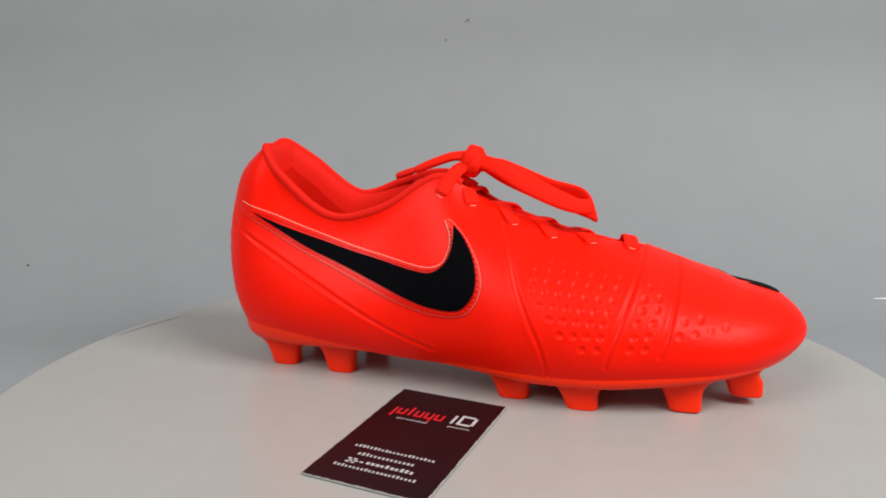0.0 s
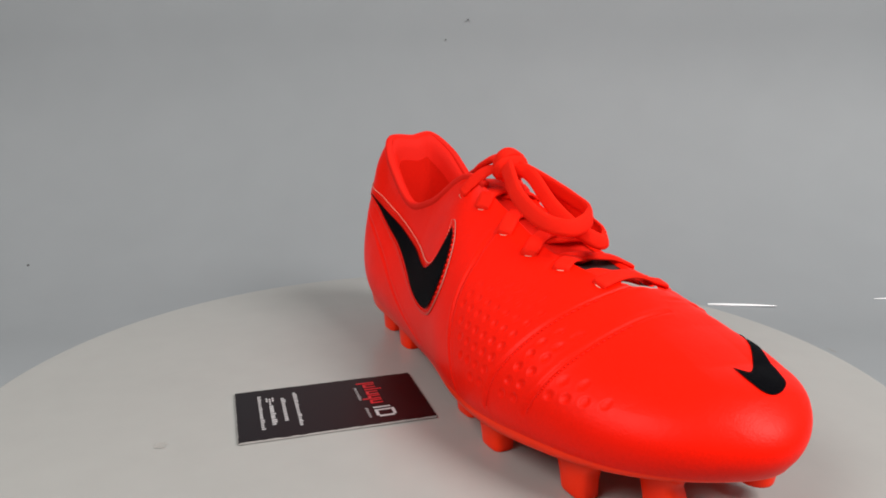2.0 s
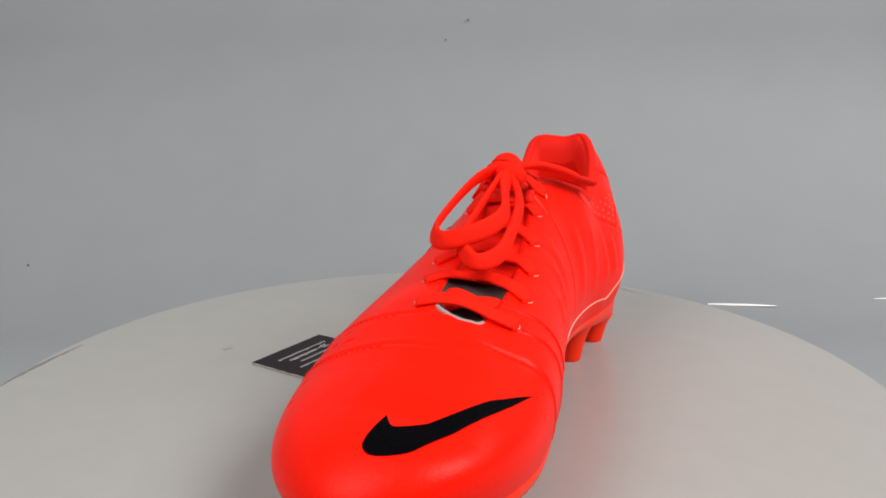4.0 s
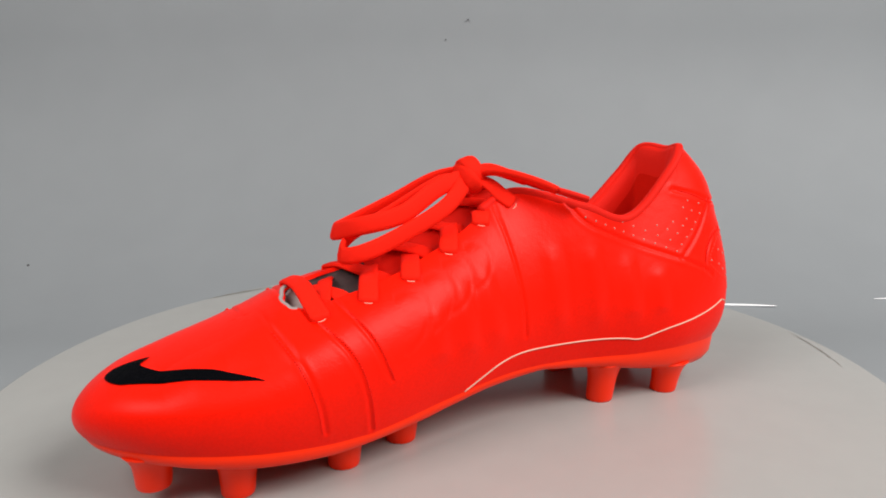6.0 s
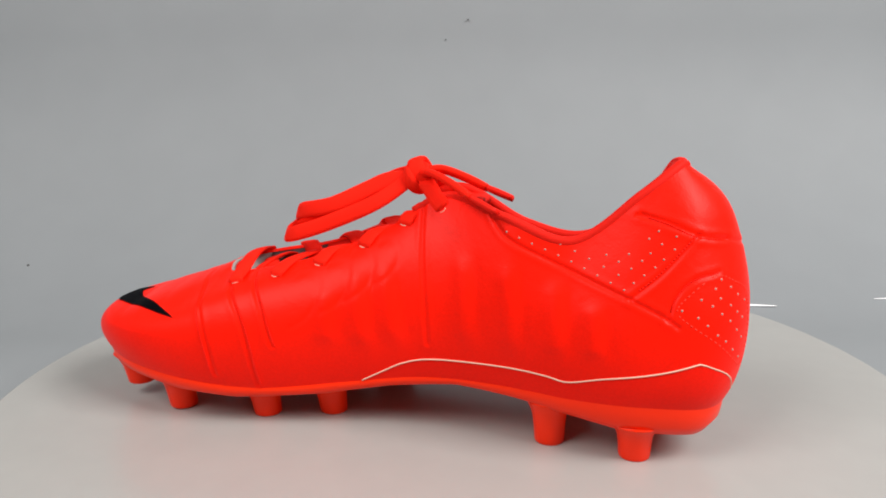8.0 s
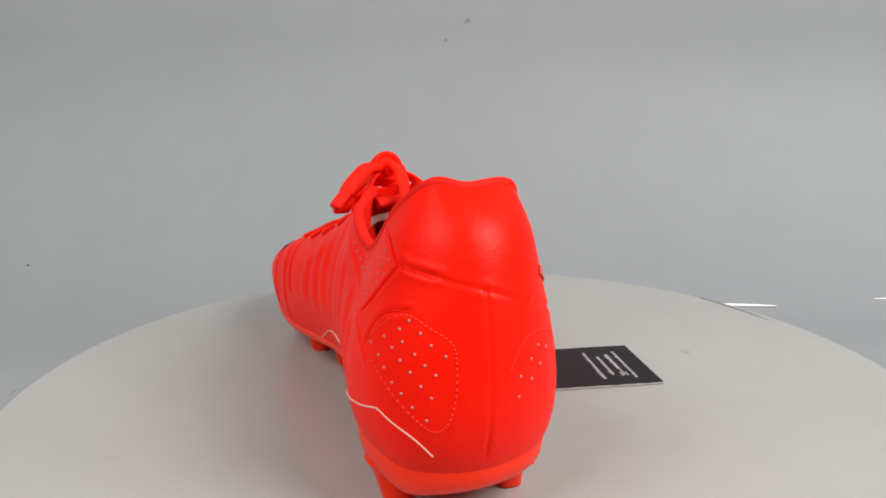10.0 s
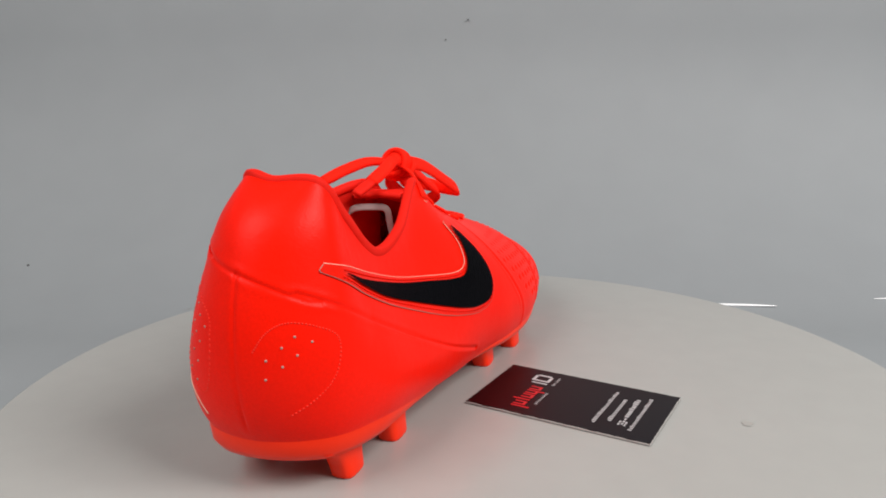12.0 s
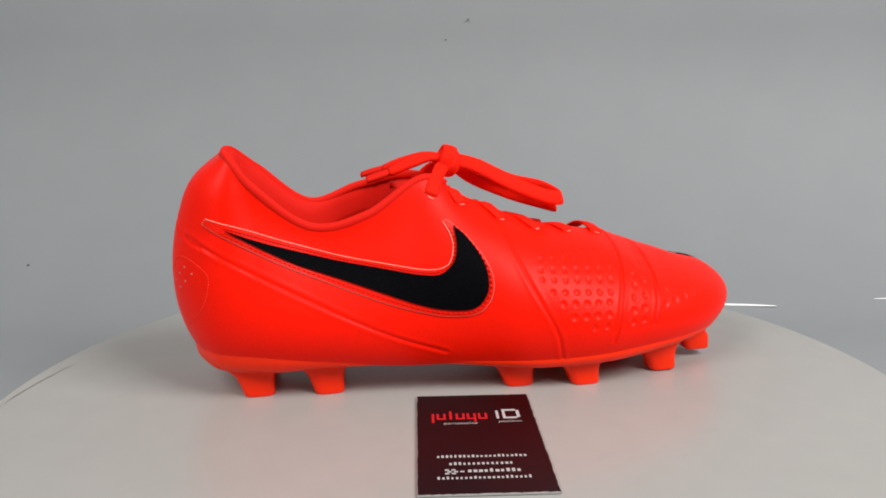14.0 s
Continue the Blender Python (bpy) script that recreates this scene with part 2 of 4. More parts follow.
# ---------------------------------------------------------------- the shoe's shape
# Shoe space: x from the heel to the toe, y towards the inner side, z up from the ground.
# Curves run round the shoe: heel, outer side, toe, inner side. BASE is where the upper meets the sole.
BASE = [(0.01, -0.006, 0.024), (0.021, -0.031, 0.024), (0.045, -0.0412, 0.023), (0.075, -0.0432, 0.019), (0.11, -0.0462, 0.016), (0.145, -0.051, 0.016),
        (0.175, -0.057, 0.016), (0.207, -0.06, 0.017), (0.24, -0.056, 0.019), (0.272, -0.046, 0.0205), (0.295, -0.028, 0.0225), (0.307, -0.004, 0.024),
        (0.298, 0.017, 0.0255), (0.276, 0.033, 0.0245), (0.243, 0.0385, 0.021), (0.208, 0.0345, 0.0185), (0.17, 0.026, 0.022), (0.135, 0.021, 0.026),
        (0.1, 0.021, 0.026), (0.07, 0.026, 0.025), (0.042, 0.028, 0.026), (0.0165, 0.0185, 0.025)]
# RIM is the upper's other edge: the collar, the throat's two edges and, in front, the throat's end.
RIM = [(0.0290, -0.007, 0.1180), (0.0325, -0.0240, 0.1180), (0.044, -0.0285, 0.104), (0.07, -0.029, 0.0845), (0.098, -0.028, 0.089), (0.128, -0.022, 0.1055),
        (0.152, -0.016, 0.0935), (0.186, -0.014, 0.0795), (0.214, -0.011, 0.074), (0.228, -0.005, 0.072), (0.2315, 0.001, 0.0707), (0.2325, 0.005, 0.0695),
        (0.2315, 0.009, 0.0685), (0.228, 0.013, 0.0675), (0.213, 0.015, 0.07), (0.187, 0.0135, 0.0765), (0.157, 0.0085, 0.0885), (0.128, 0.005, 0.1045),
        (0.1, 0.018, 0.0985), (0.072, 0.0180, 0.0903), (0.046, 0.0140, 0.109), (0.0318, 0.0055, 0.1197)]
# SWELL: how far the side swells out and up above the sole, and out and down below the rim.
SWELL = [(0.015, 0.024, 0.028, -0.014), (0.0135, 0.026, 0.010, -0.02), (0.0145, 0.026, -0.002, -0.025), (0.016, 0.026, 0.001, -0.022), (0.0165, 0.026, 0.001, -0.024), (0.015, 0.028, 0.01, -0.022),
        (0.015, 0.028, 0.02, -0.008), (0.015, 0.028, 0.022, -0.004), (0.014, 0.024, 0.022, -0.003), (0.014, 0.022, 0.026, -0.0085), (0.016, 0.02, 0.036, -0.0095), (0.017, 0.018, 0.05, -0.0105),
        (0.016, 0.02, 0.044, -0.0105), (0.011, 0.022, 0.028, -0.0115), (0.009, 0.024, 0.02, -0.006), (0.009, 0.026, 0.016, -0.006), (0.01, 0.028, 0.016, -0.01), (0.01, 0.026, 0.016, -0.022),
        (0.01, 0.026, 0.008, -0.024), (0.01, 0.028, 0.008, -0.022), (0.013, 0.026, 0.009, -0.024), (0.016, 0.024, 0.015, -0.02)]
NU, NV = 1848, 180


def shell(n_round, n_up):
    """The upper as a grid of points, n_up rows from the sole to the rim, with the outward direction of each column."""
    b, r, s = spline(BASE, n_round, True), spline(RIM, n_round, True), spline(SWELL, n_round, True)
    t = np.roll(b, -1, 0) - np.roll(b, 1, 0)
    out = np.stack([-t[:, 1], t[:, 0], 0 * t[:, 0]], 1) * -1
    for _ in range(6):
        out = (np.roll(out, 1, 0) + out + np.roll(out, -1, 0)) / 3
    out /= np.linalg.norm(out, axis=1)[:, None]
    up = np.array([0, 0, 1.0])
    c1 = b + out * s[:, :1] + up * s[:, 1:2]
    c2 = r + out * s[:, 2:3] + up * s[:, 3:4]
    v = np.linspace(0, 1, n_up)[:, None, None]
    g = (1 - v) ** 3 * b + 3 * (1 - v) ** 2 * v * c1 + 3 * (1 - v) * v ** 2 * c2 + v ** 3 * r
    # the vamp lies flat between the throat's end and the toe
    x, z = g[:, :, 0], g[:, :, 2].copy()
    flat = np.interp(x, [0.234, 0.245, 0.258, 0.280, 0.289, 0.298], [0.0, 0.55, 0.95, 1.0, 0.6, 0.0]) * np.clip((z - 0.042) / 0.014, 0, 1)
    inside = np.clip((g[:, :, 1] + 0.012) / 0.026, 0, 1)
    g[:, :, 2] -= flat * (0.0020 + inside * np.interp(x, [0.25, 0.27, 0.283, 0.290], [0.0016, 0.0020, 0.0034, 0.0034]))
    return g, out


# seams, drawn in side view (x, z): pressed into the leather as grooves
OUTER_SEAMS = [[(0.163, 0.083), (0.168, 0.0732), (0.173, 0.0585), (0.1795, 0.0443), (0.1857, 0.032), (0.1896, 0.018)],
               [(0.0128, 0.0816), (0.026, 0.074), (0.0433, 0.0642), (0.066, 0.0521), (0.087, 0.0414), (0.108, 0.0319), (0.132, 0.0235)],
               [(0.232, 0.0716), (0.228, 0.0612), (0.2235, 0.0506), (0.219, 0.039), (0.2155, 0.025)],
               [(0.249, 0.0657), (0.247, 0.0568), (0.2436, 0.0442), (0.239, 0.031)]]
INNER_SEAMS = [[(0.241, 0.0655), (0.2395, 0.063), (0.2326, 0.052), (0.228, 0.0383), (0.226, 0.026)],
               [(0.227, 0.069), (0.2249, 0.0653), (0.2155, 0.0547), (0.210, 0.041), (0.207, 0.0216)],
               [(0.215, 0.070), (0.2129, 0.0676), (0.205, 0.057), (0.1985, 0.0407)],
               [(0.138, 0.101), (0.135, 0.0817), (0.1323, 0.0613), (0.131, 0.044)],
               [(0.106, 0.101), (0.1045, 0.098), (0.0974, 0.0905), (0.0824, 0.0835), (0.0667, 0.0772), (0.0483, 0.0705), (0.0363, 0.0652), (0.030, 0.0612)],
               [(0.0483, 0.0709), (0.0369, 0.0808), (0.0247, 0.0946)],
               [(0.0459, 0.1021), (0.035, 0.099), (0.0247, 0.0946), (0.0145, 0.0925)],
               [(0.034, 0.064), (0.0318, 0.072), (0.0259, 0.0785), (0.0166, 0.081)]]
# soft upright ribs on the inner side: x at the top, x at the foot, top, foot
RIBS = [(0.1765, 0.1755, 0.0650, 0.043), (0.164, 0.1595, 0.0740, 0.042), (0.1515, 0.1455, 0.0775, 0.044), (0.1175, 0.1142, 0.0820, 0.046),
        (0.0975, 0.0950, 0.0800, 0.045), (0.0780, 0.0768, 0.0745, 0.046), (0.0625, 0.0613, 0.0670, 0.047)]
# where the three columns of slim ridges lie behind the inner eyelets
# rows of dimples on the outer forefoot: first x, z, last x, z, how many
DIMPLES = [(0.1888, 0.0678, 0.2145, 0.0659, 5), (0.1818, 0.0651, 0.2210, 0.0616, 7), (0.1808, 0.0610, 0.2194, 0.0579, 7), (0.1804, 0.0569, 0.2177, 0.0538, 7),
           (0.1850, 0.0511, 0.2161, 0.0490, 6), (0.1895, 0.0456, 0.2143, 0.0444, 5), (0.1945, 0.0392, 0.2129, 0.0391, 4), (0.2048, 0.0334, 0.2114, 0.0336, 2),
           (0.2261, 0.0341, 0.2327, 0.0345, 2), (0.2276, 0.0395, 0.2340, 0.0400, 2), (0.2291, 0.0451, 0.2359, 0.0452, 2), (0.2309, 0.0500, 0.2375, 0.0503, 2),
           (0.2317, 0.0541, 0.2383, 0.0539, 2), (0.2340, 0.0579, 0.2401, 0.0576, 2), (0.2475, 0.0400, 0.2681, 0.0424, 4), (0.2497, 0.0454, 0.2569, 0.0458, 2)]
# seams round the heel: below the collar's padding, and upright at the back
HEEL_SEAMS = [[(0.0477, 0.0170, 0.1017), (0.0349, 0.0188, 0.0977), (0.0245, 0.0190, 0.0942), (0.0170, 0.0131, 0.0935), (0.0100, 0.0038, 0.0908), (0.0068, -0.0035, 0.0890), (0.0076, -0.0152, 0.0848), (0.0138, -0.0266, 0.0791), (0.0181, -0.0314, 0.0772)],
              [(0.0070, -0.0050, 0.0885), (0.0030, -0.0050, 0.0700), (0.0030, -0.0050, 0.0500), (0.0060, -0.0050, 0.0290)]]
WRINKLES = [(0.190, 0.060, 0.010), (0.176, 0.066, 0.009), (0.166, 0.071, 0.009), (0.154, 0.077, 0.008)]


def line_distance(x, z, line):
    """Least distance of the points (x, z) from a smooth line."""
    pts = spline([(a, b, 0) for a, b in line], 40)[:, :2]
    best = np.full(x.shape, 1.0)
    for (ax, az), (bx, bz) in zip(pts[:-1], pts[1:]):
        dx, dz = bx - ax, bz - az
        f = np.clip(((x - ax) * dx + (z - az) * dz) / (dx * dx + dz * dz), 0, 1)
        best = np.minimum(best, np.hypot(x - ax - f * dx, z - az - f * dz))
    return best


def grid_normals(g):
    du = np.roll(g, -1, 1) - np.roll(g, 1, 1)
    dv = np.gradient(g, axis=0)
    n = np.cross(du, dv)
    n /= np.linalg.norm(n, axis=2)[:, :, None] + 1e-12
    return n


def relief(g, out):
    """How far the leather stands out or is pressed in, in metres, over the grid of the upper."""
    x, y, z = g[:, :, 0], g[:, :, 1], g[:, :, 2]
    outer = np.broadcast_to(out[:, 1] < -0.1, x.shape)
    inner = np.broadcast_to(out[:, 1] > 0.1, x.shape)
    d = np.zeros(x.shape)
    for lines, side in ((OUTER_SEAMS, outer), (INNER_SEAMS, inner)):
        for line in lines:
            q = line_distance(x, z, line)
            d += side * (-0.00048 * np.exp(-(q / 0.0008) ** 2) + 0.00016 * np.exp(-((q - 0.0020) / 0.0012) ** 2))
    for x0, x1, z1, z0 in RIBS:
        f = np.clip((z - z0) / (z1 - z0), -0.3, 1.3)
        mid = x1 + (x0 - x1) * f
        body = np.exp(-(np.maximum(0, np.abs(f - 0.5) - 0.32) / 0.18) ** 2)
        q = x - mid
        d += inner * body * (0.0009 * np.exp(-(q / 0.0042) ** 2) - 0.0003 * np.exp(-((q + 0.0065) / 0.0026) ** 2))
    for x0, z0, r in WRINKLES:
        q = np.hypot((x - x0) + 0.35 * (z - z0), (z - z0) * 0.9)
        d += inner * (-0.00020 * np.exp(-((q - r) / 0.0015) ** 2)) * (x < x0 + 0.002)
    for x0, z0, x1, z1, n in DIMPLES:
        for f in np.linspace(0, 1, n):
            q = np.hypot(x - x0 - (x1 - x0) * f, (z - z0 - (z1 - z0) * f) * 1.1)
            r = np.interp(z0, [0.036, 0.068], [0.00165, 0.00115])
            deep = np.interp(z0, [0.036, 0.048, 0.068], [0.00062, 0.00052, 0.00024]) * (0.6 if x0 > 0.245 else 1.0)
            d += outer * deep * (0.12 * np.exp(-((q - 1.5 * r) / (0.5 * r)) ** 2) - np.exp(-(q / r) ** 4))
    near = x < 0.06
    for way in HEEL_SEAMS:
        at = np.stack([x[near], y[near], z[near]], 1)
        q = np.full(len(at), 1.0)
        for p in spline(way, 160):
            q = np.minimum(q, np.linalg.norm(at - p, axis=1))
        d[near] += -0.00055 * np.exp(-(q / 0.0007) ** 2) + 0.0001 * np.exp(-((q - 0.0022) / 0.0013) ** 2)
    # padded heel collar
    d += 0.0016 * np.exp(-((x - 0.02) / 0.02) ** 2) * np.exp(-((z - 0.104) / 0.012) ** 2)
    return d


def upper_grid():
    g, out = shell(NU, NV)
    n = grid_normals(g)
    return g + n * relief(g, out)[:, :, None], out


PHI, HEEL_AT = math.radians(12.8), Vector((-0.1425, 0.0055, 0.0))
TO_TABLE = Matrix.Translation(HEEL_AT) @ Matrix.Rotation(PHI, 4, "Z")


def shoe_part(name, bm, mat, parent, label="", smooth=True):
    """As part(), from shoe space to the turntable's space."""
    bmesh.ops.transform(bm, matrix=TO_TABLE, verts=bm.verts)
    return part(name, bm, mat, parent, label, smooth)


class Skin:
    """The upper's surface, to lay things on."""

    def __init__(self, g):
        nv, nu = g.shape[:2]
        quads = [(j * nu + i, j * nu + (i + 1) % nu, (j + 1) * nu + (i + 1) % nu, (j + 1) * nu + i) for j in range(nv - 1) for i in range(nu)]
        self.tree = BVHTree.FromPolygons([Vector(p) for p in g.reshape(-1, 3)], quads)

    def side(self, x, z, s, lift=0.0):
        """The skin at (x, z) seen from the outer (s = -1) or inner (s = 1) side, with its normal."""
        at, n, _, _ = self.tree.ray_cast(Vector((x, 0.2 * s, z)), Vector((0, -s, 0)))
        if at is None:
            at, n, _, _ = self.tree.find_nearest(Vector((x, 0.04 * s, z)))
        if n.y * s < 0:
            n = -n
        return at + n * lift, n

    def top(self, x, y, lift=0.0):
        at, n, _, _ = self.tree.ray_cast(Vector((x, y, 0.3)), Vector((0, 0, -1)))
        if at is None:
            at, n, _, _ = self.tree.find_nearest(Vector((x, y, 0.06)))
        if n.z < 0:
            n = -n
        return at + n * lift, n


def even(line, n):
    """A smooth line in the plane with n evenly spaced points."""
    p = spline([(a, b, 0) for a, b in line], 400)[:, :2]
    s = np.concatenate([[0], np.cumsum(np.hypot(*np.diff(p, axis=0).T))])
    q = np.linspace(0, s[-1], n)
    return np.stack([np.interp(q, s, p[:, 0]), np.interp(q, s, p[:, 1])], 1)


def patch(bm, upper, lower, n, m, lay, lift):
    """A thin sheet between two lines, laid on the skin."""
    a, b = even(upper, n), even(lower, n)
    rows = []
    for k in range(m + 1):
        f = k / m
        rows.append([lay(*(a[i] * (1 - f) + b[i] * f), lift)[0] for i in range(n)])
    grid_mesh(bm, rows)


# the hooked emblem on the outer side, in side view: its upper and its lower edge, tail to tip
EMBLEM_TOP = [(0.0305, 0.0854), (0.044, 0.0795), (0.062, 0.0735), (0.083, 0.0676), (0.105, 0.0633), (0.121, 0.0608), (0.1305, 0.0609), (0.137, 0.0655), (0.1395, 0.0711), (0.1398, 0.0775), (0.1391, 0.0826)]
EMBLEM_LOW = [(0.0305, 0.0850), (0.044, 0.0769), (0.062, 0.0674), (0.083, 0.0595), (0.104, 0.0522), (0.120, 0.0472), (0.133, 0.0447), (0.1455, 0.0451), (0.152, 0.0511), (0.1535, 0.0593), (0.151, 0.0682), (0.145, 0.0772), (0.1391, 0.0826)]
BORDER = [(0.0222, 0.0909), (0.037, 0.0861), (0.057, 0.0786), (0.0835, 0.0702), (0.11, 0.065), (0.1265, 0.0631), (0.135, 0.0655), (0.138, 0.0724), (0.1375, 0.0787), (0.1343, 0.085)]
BORDER_LOW = [(0.0222, 0.0905), (0.0205, 0.0885), (0.0225, 0.0868), (0.042, 0.0751), (0.0617, 0.0649), (0.0825, 0.0563), (0.1037, 0.0483), (0.1217, 0.0435), (0.135, 0.0414), (0.1474, 0.0428), (0.1541, 0.0495), (0.156, 0.0583), (0.1532, 0.0672), (0.1465, 0.0767), (0.1383, 0.0844), (0.1355, 0.0854)]
# the small one on the toe, seen from above (x, y)
TOE_TOP = [(0.2465, 0.0373), (0.2580, 0.0305), (0.2698, 0.0232), (0.2796, 0.0140), (0.2846, 0.0080), (0.2858, 0.0046), (0.2819, 0.0010)]
TOE_LOW = [(0.2465, 0.0373), (0.2580, 0.0335), (0.2685, 0.0295), (0.2800, 0.0228), (0.2889, 0.0176), (0.2940, 0.0142), (0.2975, 0.0080), (0.2981, 0.0028), (0.2956, 0.0000), (0.2895, -0.0002), (0.2819, 0.0010)]
PIPING_LINE = [(0.1615, 0.0245), (0.151, 0.0301), (0.1423, 0.0343), (0.1313, 0.0368), (0.112, 0.0372), (0.090, 0.0368), (0.079, 0.0359), (0.0708, 0.0349), (0.0565, 0.0388), (0.035, 0.0434), (0.0215, 0.0472)]
PIPING_HEEL = [(0.0215, 0.0260, 0.0472), (0.0150, 0.0200, 0.0430), (0.0115, 0.0160, 0.0390), (0.0090, 0.0125, 0.0335)]

INNER_EYES = [(0.2224, 0.0242, 0.0669), (0.2023, 0.0230, 0.0701), (0.1830, 0.0207, 0.0770), (0.1635, 0.0152, 0.0843), (0.1461, 0.0118, 0.0943), (0.1298, 0.0109, 0.1016)]
OUTER_EYES = [(0.2260, -0.0145, 0.0735), (0.2061, -0.0193, 0.0740), (0.1865, -0.0225, 0.0754), (0.1666, -0.0232, 0.0810), (0.1445, -0.0214, 0.0885), (0.1305, -0.0245, 0.0958)]
# studs: x, y of the foot, its height above the ground, bladed or round
STUDS = [(0.0408, -0.0235, 0.0, 1), (0.0753, -0.0280, 0.0, 1), (0.1712, -0.0405, 0.0, 1), (0.2049, -0.0465, 0.0, 1), (0.2522, -0.0390, 0.0006, 1), (0.2810, -0.0240, 0.0045, 1),
         (0.0442, 0.0165, 0.0, 0), (0.0802, 0.0118, 0.0, 0), (0.1838, 0.0078, 0.0, 0), (0.2132, 0.0180, 0.0, 0), (0.2565, 0.0220, 0.0006, 0), (0.2856, 0.0145, 0.0070, 0)]


def sole_height(x, y):
    """The plate's underside: heel, waist (higher on the inner side), forefoot and toe spring."""
    outer = np.interp(x, [0.0, 0.02, 0.05, 0.09, 0.12, 0.15, 0.18, 0.22, 0.25, 0.285, 0.31], [0.016, 0.0140, 0.0140, 0.0155, 0.0165, 0.0130, 0.0110, 0.0120, 0.0145, 0.0190, 0.0225])
    inner = np.interp(x, [0.0, 0.02, 0.05, 0.09, 0.12, 0.15, 0.18, 0.22, 0.25, 0.285, 0.31], [0.016, 0.0125, 0.0140, 0.0200, 0.0235, 0.0205, 0.0155, 0.0130, 0.0150, 0.0200, 0.0225])
    f = min(1.0, max(0.0, (y + 0.035) / 0.055))
    return float(outer * (1 - f) + inner * f)


def sole_plate(shoe):
    n = 352
    b = spline(BASE, n, True)
    t = np.roll(b, -1, 0) - np.roll(b, 1, 0)
    out = np.stack([t[:, 1], -t[:, 0], 0 * t[:, 0]], 1)
    for _ in range(6):
        out = (np.roll(out, 1, 0) + out + np.roll(out, -1, 0)) / 3
    out /= np.linalg.norm(out, axis=1)[:, None]
    low = np.array([sole_height(x, y) for x, y in b[:, :2]])
    heel = np.clip((0.09 - b[:, 0]) / 0.05, 0, 1)
    rows = []
    top = b[:, 2] + 0.0025 + 0.006 * heel
    for o, f in ((-0.002, 1.0), (-0.0002, 0.96), (0.0005, 0.80), (0.0005, 0.55), (-0.0004, 0.25), (-0.003, 0.06), (-0.007, 0.0), (-0.014, -0.02)):
        z = low + (top - low) * f
        rows.append(np.stack([b[:, 0] + out[:, 0] * o, b[:, 1] + out[:, 1] * o, z], 1))
    # the underside closes towards the plate's long middle line
    for f in (0.5, 0.0):
        c = rows[7].copy()
        axis_x = np.clip(c[:, 0], 0.03, 0.28)
        axis_y = np.interp(axis_x, [0.03, 0.12, 0.2, 0.28], [-0.006, -0.011, -0.010, -0.004])
        c[:, 0] = axis_x + (c[:, 0] - axis_x) * f
        c[:, 1] = axis_y + (c[:, 1] - axis_y) * f
        c[:, 2] = [sole_height(x, y) + 0.0012 * (1 - f) for x, y in c[:, :2]]
        rows.append(c)
    bm = bmesh.new()
    grid_mesh(bm, rows, closed_u=True)
    bmesh.ops.remove_doubles(bm, verts=bm.verts, dist=1e-5)
    plate = shoe_part("sole_plate", bm, ORANGE, shoe, "bright orange moulded plastic sole plate")
    for k, (x, y, z, bladed) in enumerate(STUDS):
        bm = bmesh.new()
        top_z = sole_height(x, y) + 0.003
        rows = []
        for f, w in ((0.0, 0.88), (0.04, 0.97), (0.12, 1.0), (0.40, 1.10), (0.60, 1.24), (0.74, 1.46), (0.86, 1.78), (0.95, 2.15), (1.0, 2.35)):
            ring = []
            for s in range(20):
                a = 2 * math.pi * s / 20
                c, d = math.cos(a), math.sin(a)
                if bladed:
                    c, d = math.copysign(abs(c) ** 0.55, c), math.copysign(abs(d) ** 0.55, d)
                    ux, uy = c * 0.0078 * w, d * 0.0048 * (0.8 + 0.2 * w)
                    ux = (ux * 0.72 if ux > 0 and x > 0.27 and f > 0.5 else ux) - (f - 0.2) * 0.003
                else:
                    ux, uy = c * 0.0066 * (0.55 + 0.45 * w), d * 0.0064 * (0.7 + 0.3 * w)
                lean = 0.0035 * (f - 0.2) if y > -0.008 else 0.0010 * f - 0.0034
                ring.append((x + ux, y + uy + lean, z + (top_z - z) * f))
            rows.append(ring)
        vs = grid_mesh(bm, rows, closed_u=True)
        bm.faces.new(vs[0]), bm.faces.new(vs[-1])
        shoe_part("stud", bm, ORANGE, plate, "bladed orange stud" if bladed else "round orange stud")


def lace(name, ctrl, ups, shoe, width=0.0062, thick=0.0022, n=28, label="", mat=None, taper=0.75):
    bm = bmesh.new()
    path = spline(ctrl, n)
    u = spline(ups, n) if len(ups) > 1 else np.array([ups[0]] * n)
    sweep(bm, path, width, thick, u, taper=taper)
    return shoe_part(name, bm, mat or LACE, shoe, label)


